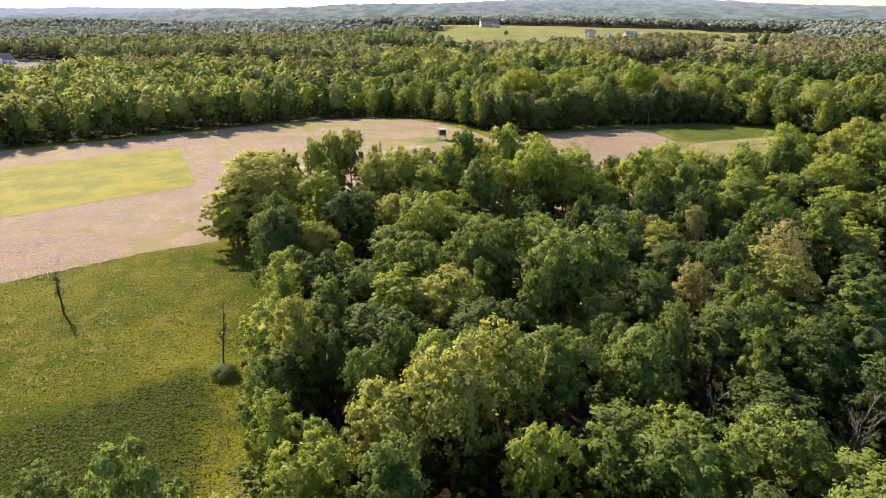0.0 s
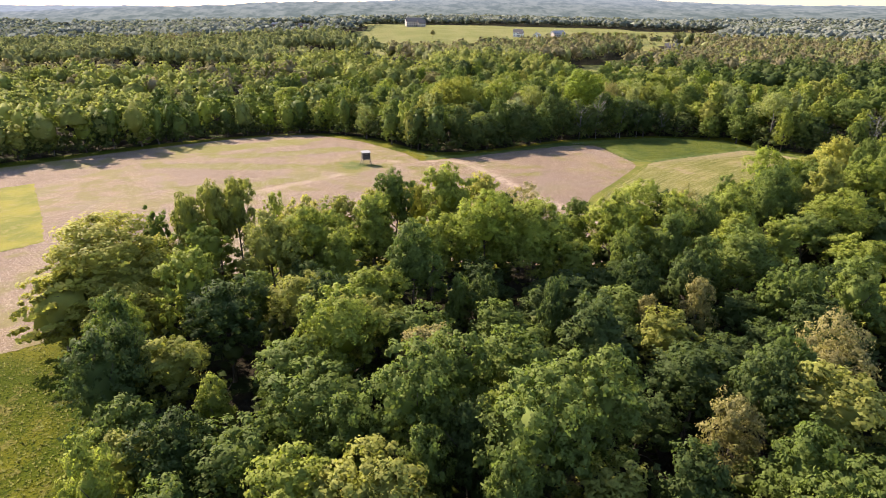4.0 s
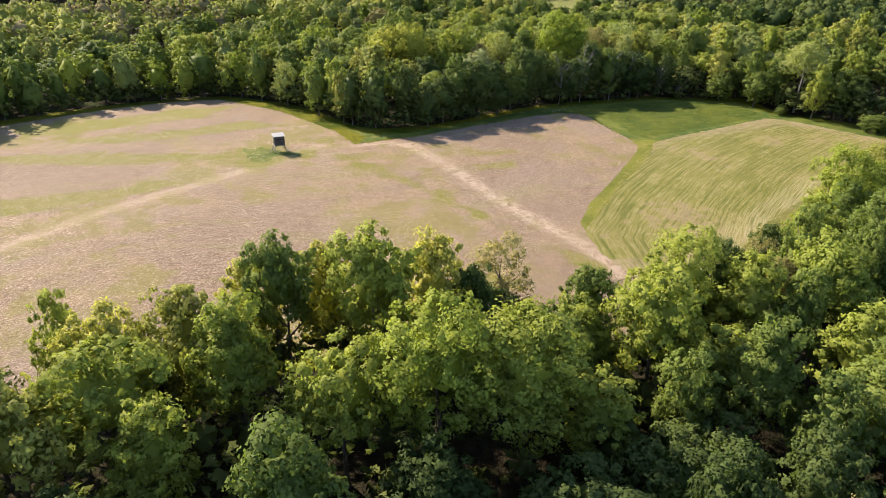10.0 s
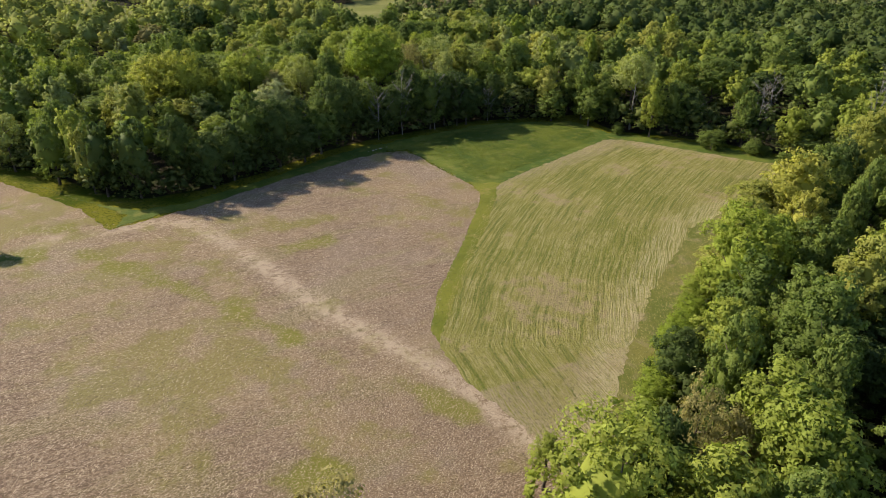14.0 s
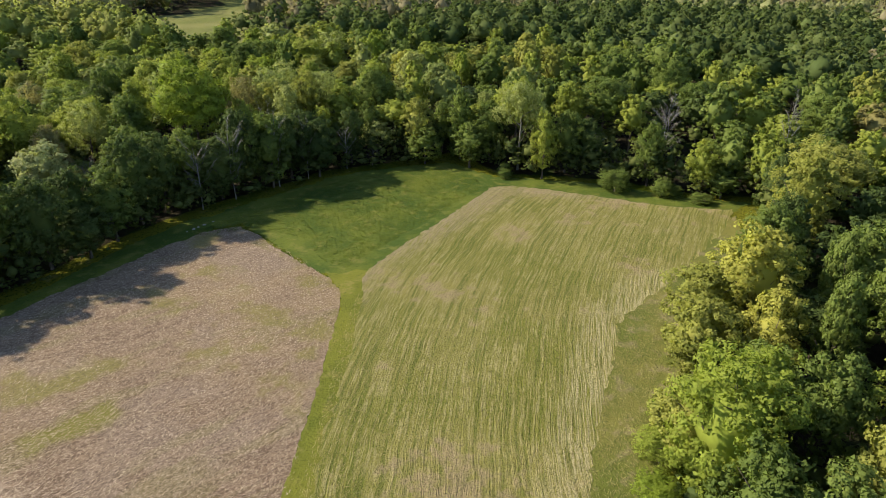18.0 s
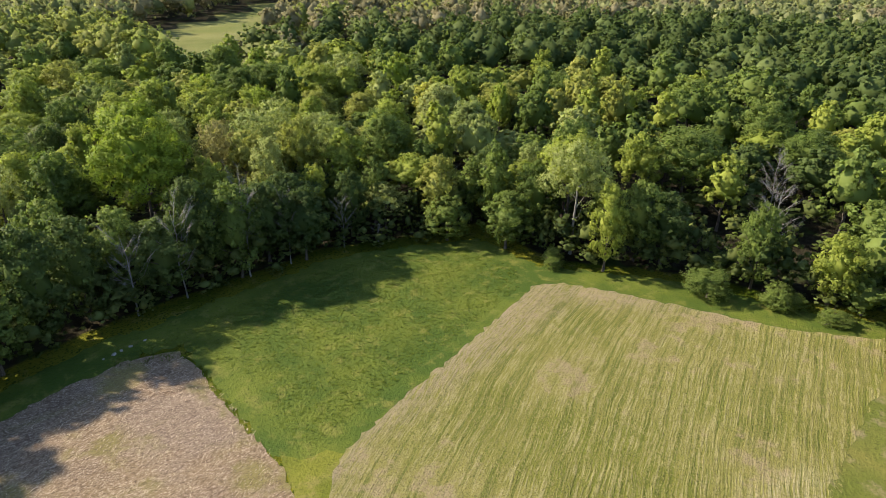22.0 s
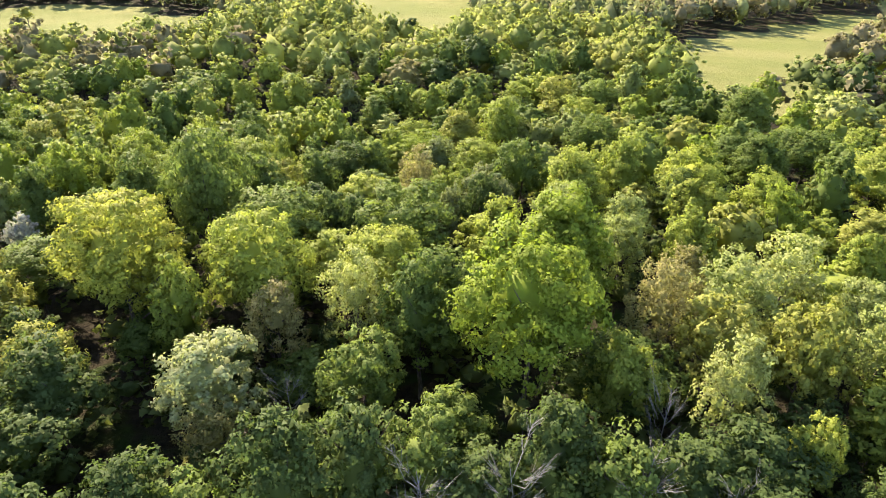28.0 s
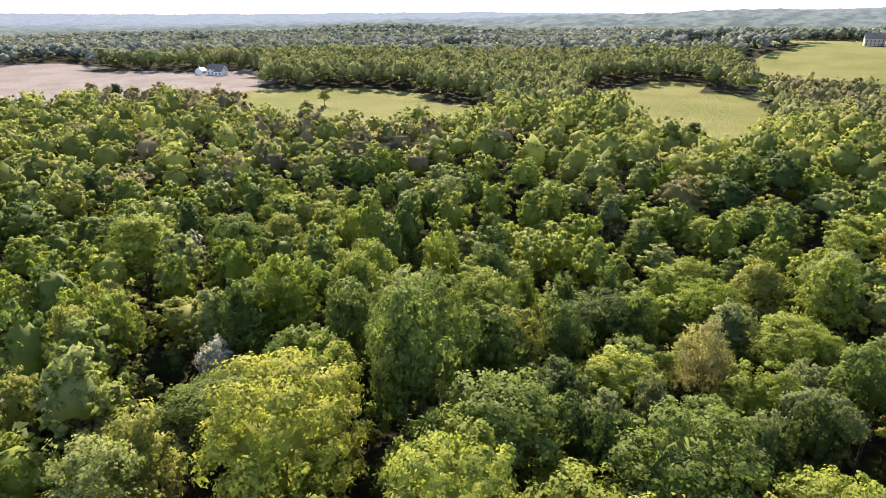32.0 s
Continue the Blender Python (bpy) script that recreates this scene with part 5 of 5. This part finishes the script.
strewn("grass_tufts", [(-95, 70), (-69, 89), (-52, 102), (-41, 108), (-31, 96), (-25, 80), (-23, 70), (-31, 68), (-46, 56), (-70, 44), (-90, 40)], 9000, 0.08, 0.24, TUFT, "uneven tufts of meadow grass", 71)
strewn("grass_tufts", [(-22, 62), (-21, 56), (-19, 30), (-70, 30), (-70, 41), (-46, 52), (-30, 65)], 6000, 0.08, 0.22, DEEP_TUFT, "deep green tufts of meadow grass with shade put into their colour", 75)
strewn("grass_tufts", [(77, 199.5), (92, 204.5), (111, 211), (115, 216), (112, 224), (102, 229), (90, 230), (78, 227), (62, 223), (66, 221), (73, 218), (76, 211), (75, 203)], 7500, 0.08, 0.20, DARK_TUFT,
       "lush green grass tufts beside the wood", 72)
strewn("straw_litter", [(-60, 110), (-36, 121), (0, 136), (30, 137), (44, 136), (46, 152), (47, 160), (62, 180), (74, 200), (72, 216), (54, 217), (25, 205), (0, 214), (-30, 240), (-60, 200)], 80000, 0.09, 0.24, DRY,
       "cut stalks and straw strewn over the stubble", 73, 0.26, radians(39))
strewn("hay_litter", [(48, 160), (54, 169), (63, 180), (72, 191), (80, 198), (113, 209), (128, 189), (136, 178), (116, 172), (98, 164), (76, 151), (63, 143), (52, 138), (47, 152)], 40000, 0.10, 0.30, HAY_BLADES,
       "dry mown hay lying in thin swaths", 74, 0.22, radians(53))


# ---- lone things in the fields ----
def box(bm, cx, cy, cz, sx, sy, sz, bevel=0.0):
    made = bmesh.ops.create_cube(bm, size=1.0, matrix=Matrix.LocRotScale((cx, cy, cz), None, (sx, sy, sz)))
    if bevel:
        edges = list({e for v in made["verts"] for e in v.link_edges})
        bmesh.ops.bevel(bm, geom=edges, offset=bevel, segments=1, affect="EDGES")
    return bm


def beam(bm, a, b, thick):
    """A square bar between two points."""
    a, b = Vector(a), Vector(b)
    m = Matrix.Translation((a + b) / 2) @ (b - a).to_track_quat("Z", "Y").to_matrix().to_4x4() @ Matrix.Diagonal((thick, thick, (b - a).length, 1))
    bmesh.ops.create_cube(bm, size=1.0, matrix=m)
    return bm


BOARDS = make_plain("weathered_dark_boards", (0.050, 0.045, 0.042), (0.105, 0.092, 0.082), 0.8, 4.0)
TIMBER = make_plain("grey_timber", (0.20, 0.165, 0.125), (0.33, 0.28, 0.22), 0.8, 6.0)
TIN = make_plain("pale_metal_roof", (0.24, 0.24, 0.24), (0.36, 0.36, 0.35), 0.45, 2.0, 0.3)
HOLE = make_plain("dark_opening", (0.008, 0.008, 0.009), (0.015, 0.015, 0.016), 0.4)
SIDING = make_plain("white_siding", (0.70, 0.70, 0.68), (0.80, 0.80, 0.78), 0.6, 0.8)
BEIGE = make_plain("beige_masonry", (0.42, 0.36, 0.30), (0.52, 0.46, 0.40), 0.8, 0.8)
RED = make_plain("red_barn_boards", (0.24, 0.055, 0.045), (0.32, 0.08, 0.06), 0.8, 0.8)
SHINGLE = make_plain("dark_shingles", (0.075, 0.075, 0.08), (0.13, 0.125, 0.12), 0.85, 1.2)
GLASS = make_plain("window_glass", (0.03, 0.04, 0.05), (0.05, 0.06, 0.07), 0.08)
STONE = make_plain("pale_field_stone", (0.22, 0.20, 0.17), (0.36, 0.33, 0.28), 0.9, 2.0)


def hunting_blind(x, y, turn):
    blind = tagged(new("hunting_blind"), "dark boarded hunting blind on timber legs with pale metal roof", "hunting blind")
    blind.matrix_world = pose(x, y, level(x, y) + 0.04, 0, 0, turn)
    s, foot, top = 1.02, 1.55, 3.35
    for i in range(7):
        w = 2 * s / 7
        for side in (-1, 1):
            part("board", box(bmesh.new(), -s + w * (i + .5), side * s, (foot + top) / 2, w - 0.02, 0.045 + 0.008 * (i % 2), top - foot), BOARDS, blind)
            part("board", box(bmesh.new(), side * (s - 0.03), -s + w * (i + .5), (foot + top) / 2, 0.045 + 0.008 * (i % 2), w - 0.03, top - foot - 0.01), BOARDS, blind)
    for side in (-1, 1):
        for axis in (0, 1):
            bm, fr = bmesh.new(), bmesh.new()
            p = side * (s + 0.032)
            if axis:
                box(bm, p, 0, 2.72, 0.02, 1.05, 0.34)
            else:
                box(bm, 0, p, 2.72, 1.05, 0.02, 0.34)
            win = part("window", bm, HOLE, blind, "dark shooting window")
            q = side * (s + 0.05)
            for dz in (-0.2, 0.2):
                if axis:
                    box(fr, q, 0, 2.72 + dz, 0.04, 1.17, 0.06)
                else:
                    box(fr, 0, q, 2.72 + dz, 1.17, 0.04, 0.06)
            part("window_frame", fr, TIMBER, win)
    part("floor_deck", box(bmesh.new(), 0, 0, foot - 0.06, 2 * s + 0.16, 2 * s + 0.16, 0.1, 0.01), TIMBER, blind)
    bm = bmesh.new()
    bmesh.ops.create_cube(bm, size=1.0, matrix=pose(0, 0, top + 0.10, 4, 0, 0) @ Matrix.Diagonal((2 * s + 0.34, 2 * s + 0.34, 0.07, 1)))
    part("roof", bm, TIN, blind, "pale corrugated metal roof")
    for i in range(9):
        part("roof_rib", box(bmesh.new(), -1.05 + i * 0.262, 0, top + 0.155, 0.035, 2 * s + 0.3, 0.03), TIN, blind).rotation_euler = (radians(4), 0, 0)
    for a in (-1, 1):
        for b in (-1, 1):
            part("leg", beam(bmesh.new(), (a * 0.9, b * 0.9, foot - 0.05), (a * 1.3, b * 1.3, -0.15), 0.11), TIMBER, blind)
    for a in (-1, 1):
        part("brace", beam(bmesh.new(), (a * 1.22, -1.15, 0.35), (a * 0.96, 0.95, 1.4), 0.05), TIMBER, blind)
        part("brace", beam(bmesh.new(), (-1.15, a * 1.22, 0.35), (0.95, a * 0.96, 1.4), 0.05), TIMBER, blind)
    ladder = part("ladder", beam(bmesh.new(), (-1.14, -0.35, 1.55), (-1.9, -0.35, -0.05), 0.06), TIMBER, blind)
    part("rail", beam(bmesh.new(), (-1.14, 0.2, 1.55), (-1.9, 0.2, -0.05), 0.06), TIMBER, ladder)
    for k in (0.2, 0.4, 0.6, 0.8):
        part("rung", beam(bmesh.new(), (-1.14 - 0.76 * k, -0.35, 1.55 - 1.6 * k), (-1.14 - 0.76 * k, 0.2, 1.55 - 1.6 * k), 0.045), TIMBER, ladder)
    return blind


hunting_blind(-0.3, 204.3, 14)


def young_tree(x, y, high, seed, fork):
    t = tagged(new("bare_sapling"), "thin dark bare sapling standing alone in the meadow", "tree")
    t.matrix_world = pose(x, y, level(x, y), 0, 0, seed * 40)
    r = random.Random(seed)
    for j in range(2 if fork else 1):
        bm = bmesh.new()
        lean = (-0.26 + 0.50 * j if fork else -0.12) * high
        pts = [Vector((lean * k ** 1.2 + r.uniform(-.05, .05), r.uniform(-.06, .06), high * k)) for k in (0, .2, .4, .6, .8, 1)]
        pts[0].z = -0.2
        tube(bm, pts, [0.13, 0.11, 0.09, 0.065, 0.04, 0.012], 6)
        for i in range(26):
            k = r.uniform(.35, .97)
            p = pts[int(k * 5)].lerp(pts[min(int(k * 5) + 1, 5)], k * 5 % 1)
            a = r.uniform(0, 6.28)
            q = p + Vector((math.cos(a), math.sin(a), r.uniform(.4, 1.2))) * high * r.uniform(.07, .17) * (1.25 - k)
            tube(bm, [p, p.lerp(q, .5), q], [.05, .032, .014], 4)
            for _ in range(2):
                w = p.lerp(q, r.uniform(.4, .9))
                e = w + Vector((r.uniform(-1, 1), r.uniform(-1, 1), r.uniform(0, 1))) * high * .05
                tube(bm, [w, e], [.026, .012], 3)
        part("trunk" if not j else "second_trunk", bm, DARK_BARK, t)
    return t


DARK_BARK = bark("dark_wet_bark", (0.030, 0.022, 0.017), (0.075, 0.058, 0.045))
young_tree(-53, 80, 6.4, 3, True)
young_tree(-26, 65.5, 8.6, 5, False)
plant("sh", -25.4, 64.4, 1.9, 1.8)
for x, y in ((-57.6, 89.5), (-62.2, 92.2)):
    stake = tagged(new("marker_stake"), "pale wooden marker stake at the edge of the stubble", "stake", group="marker stakes")
    stake.matrix_world = pose(x, y, level(x, y))
    part("post", box(bmesh.new(), 0, 0, 0.45, 0.09, 0.09, 1.1, 0.01), SIDING, stake)
    part("cap", box(bmesh.new(), 0, 0, 1.03, 0.12, 0.12, 0.06, 0.01), SIDING, stake)


def stone(x, y, size, seed):
    bm = bmesh.new()
    bmesh.ops.create_icosphere(bm, subdivisions=2, radius=1.0)
    for v in bm.verts:
        v.co *= 1 + 0.35 * noise.noise(v.co * 1.3 + Vector((seed, 0, 0)))
        v.co = Vector((v.co.x * size, v.co.y * size * .7, v.co.z * size * .42 + size * .15))
    ob = part("field_stone", bm, STONE)
    ob.matrix_world = pose(x, y, level(x, y), 0, 0, seed * 50)
    return tagged(ob, "pale weathered stone lying in the grass strip", "stone", group="stones by the wood")


for i, (x, y, s) in enumerate(((64.6, 224.6, 0.32), (65.4, 224.9, 0.26), (66.4, 225.2, 0.30), (68.0, 225.6, 0.24), (63.5, 224.3, 0.20))):
    stone(x, y, s, i + 1)


# ---- far farms ----
def house(x, y, turn, wide, deep, high, wall, roof, label, name="farmhouse", wing=False):
    h = tagged(new(name), label, "house" if name != "barn" else "barn", group="far farm buildings")
    h.matrix_world = pose(x, y, level(x, y) - 0.2, 0, 0, turn)

    def block(cx, cy, w, d, top, prefix):
        rise = d * 0.36
        bm = bmesh.new()
        lo = [bm.verts.new((cx + a * w / 2, cy + b * d / 2, 0)) for a, b in ((-1, -1), (1, -1), (1, 1), (-1, 1))]
        up = [bm.verts.new((v.co.x, v.co.y, top)) for v in lo]
        ridge = [bm.verts.new((cx + a * w / 2, cy, top + rise)) for a in (-1, 1)]
        for i in range(4):
            j = (i + 1) % 4
            bm.faces.new((lo[i], lo[j], up[j], up[i]))
        bm.faces.new((up[1], up[2], ridge[1]))
        bm.faces.new((up[3], up[0], ridge[0]))
        part(prefix + "wall", bm, wall, h)
        for side in (-1, 1):
            bm = bmesh.new()
            a = Vector((cx, cy, top + rise + 0.12))
            e = Vector((cx, cy + side * (d / 2 + 0.5), top - 0.12))
            mid, slope = (a + e) / 2, (e - a)
            m = Matrix.Translation(mid) @ Matrix.Rotation(math.atan2(slope.z, slope.y * side) * side, 4, "X") @ Matrix.Diagonal((w + 1.0, slope.length, 0.22, 1))
            bmesh.ops.create_cube(bm, size=1.0, matrix=m)
            part(prefix + "roof", bm, roof, h)
        n = max(2, round(w / 3.2))
        for side in (-1, 1):
            for i in range(n):
                for z in ((1.6,) if top < 4 else (1.6, 4.4)):
                    wx = cx - w / 2 + (i + .5) * w / n
                    win = part("window", box(bmesh.new(), wx, cy + side * (d / 2 + 0.03), z, 1.1, 0.1, 1.4), GLASS, h)
                    part("sill", box(bmesh.new(), wx, cy + side * (d / 2 + 0.08), z - 0.76, 1.3, 0.16, 0.1), SIDING, win)

    block(0, 0, wide, deep, high, "")
    if wing:
        block(wide * 0.42, -deep * 0.55, wide * 0.45, deep * 0.9, high * 0.7, "wing_")
    part("door", box(bmesh.new(), wide * 0.1, -deep / 2 - 0.05, 1.05, 1.1, 0.1, 2.1), SHINGLE, h)
    part("chimney", box(bmesh.new(), -wide * 0.25, 0.4, high + deep * 0.36 + 0.4, 0.9, 0.9, 1.8, 0.04), BEIGE, h)
    return h

WHITE_FARM = "far white-sided farmhouse with dark shingle roof among trees"
house(-384, 578, 20, 14, 9, 5.0, SIDING, SHINGLE, "far white-gabled farmhouse with dark roof beside a tilled field", wing=True)
house(-398, 573, 110, 7, 6, 3.2, SIDING, TIN, "small white-gabled outbuilding beside the farmhouse", "outbuilding")
house(-160, 1180, 12, 30, 14, 6.0, RED, TIN, "long far red barn with pale metal roof", "barn")
house(-88, 985, 10, 14, 9, 4.0, RED, SHINGLE, "low far red barn at the edge of the wood", "barn")
house(64, 965, 8, 22, 13, 6.5, BEIGE, SHINGLE, "large far beige house behind trees", "country_house", True)
house(185, 846, -20, 11, 9, 5.5, SIDING, SHINGLE, WHITE_FARM, wing=True)
house(207, 838, 60, 9, 7, 3.6, SIDING, TIN, "small white shed with metal roof by the hill pasture", "shed")
house(240, 862, 15, 16, 10, 4.0, BEIGE, TIN, "far low house with pale metal roof", "country_house")
house(317, 700, -25, 14, 10, 4.5, BEIGE, SHINGLE, "far grey-roofed house on the slope", "country_house", True)
house(-570, 1312, 15, 34, 12, 4.0, SIDING, TIN, "long far white farm shed", "shed")
house(-530, 1322, 15, 26, 10, 3.6, SIDING, TIN, "far white farm shed with pale roof", "shed")
house(-460, 1480, 30, 22, 12, 6.0, SIDING, TIN, WHITE_FARM)
house(-249, 1150, 25, 15, 9, 4.0, SIDING, SHINGLE, WHITE_FARM)
house(-222, 1150, 5, 12, 8, 3.4, SIDING, TIN, "small far white shed", "shed")
house(-828, 905, 40, 20, 10, 4.0, SIDING, TIN, "far pale shed behind a green paddock", "shed")
house(-650, 843, 35, 12, 8, 3.6, BEIGE, SHINGLE, "small far house in the trees", "country_house")
house(-1226, 885, 50, 20, 12, 6.0, SIDING, TIN, WHITE_FARM)
for key, x, y, top, radius in (("dg", -298, 439, 3.5, 5.0), ("ta", -213, 424, 6.0, 4.4), ("ol", -175, 480, 1.5, 4.0), ("ta", 77, 820, 12.0, 4.0)):
    plant(key, x, y, max(top, level(x, y) + 9), radius, "mid")
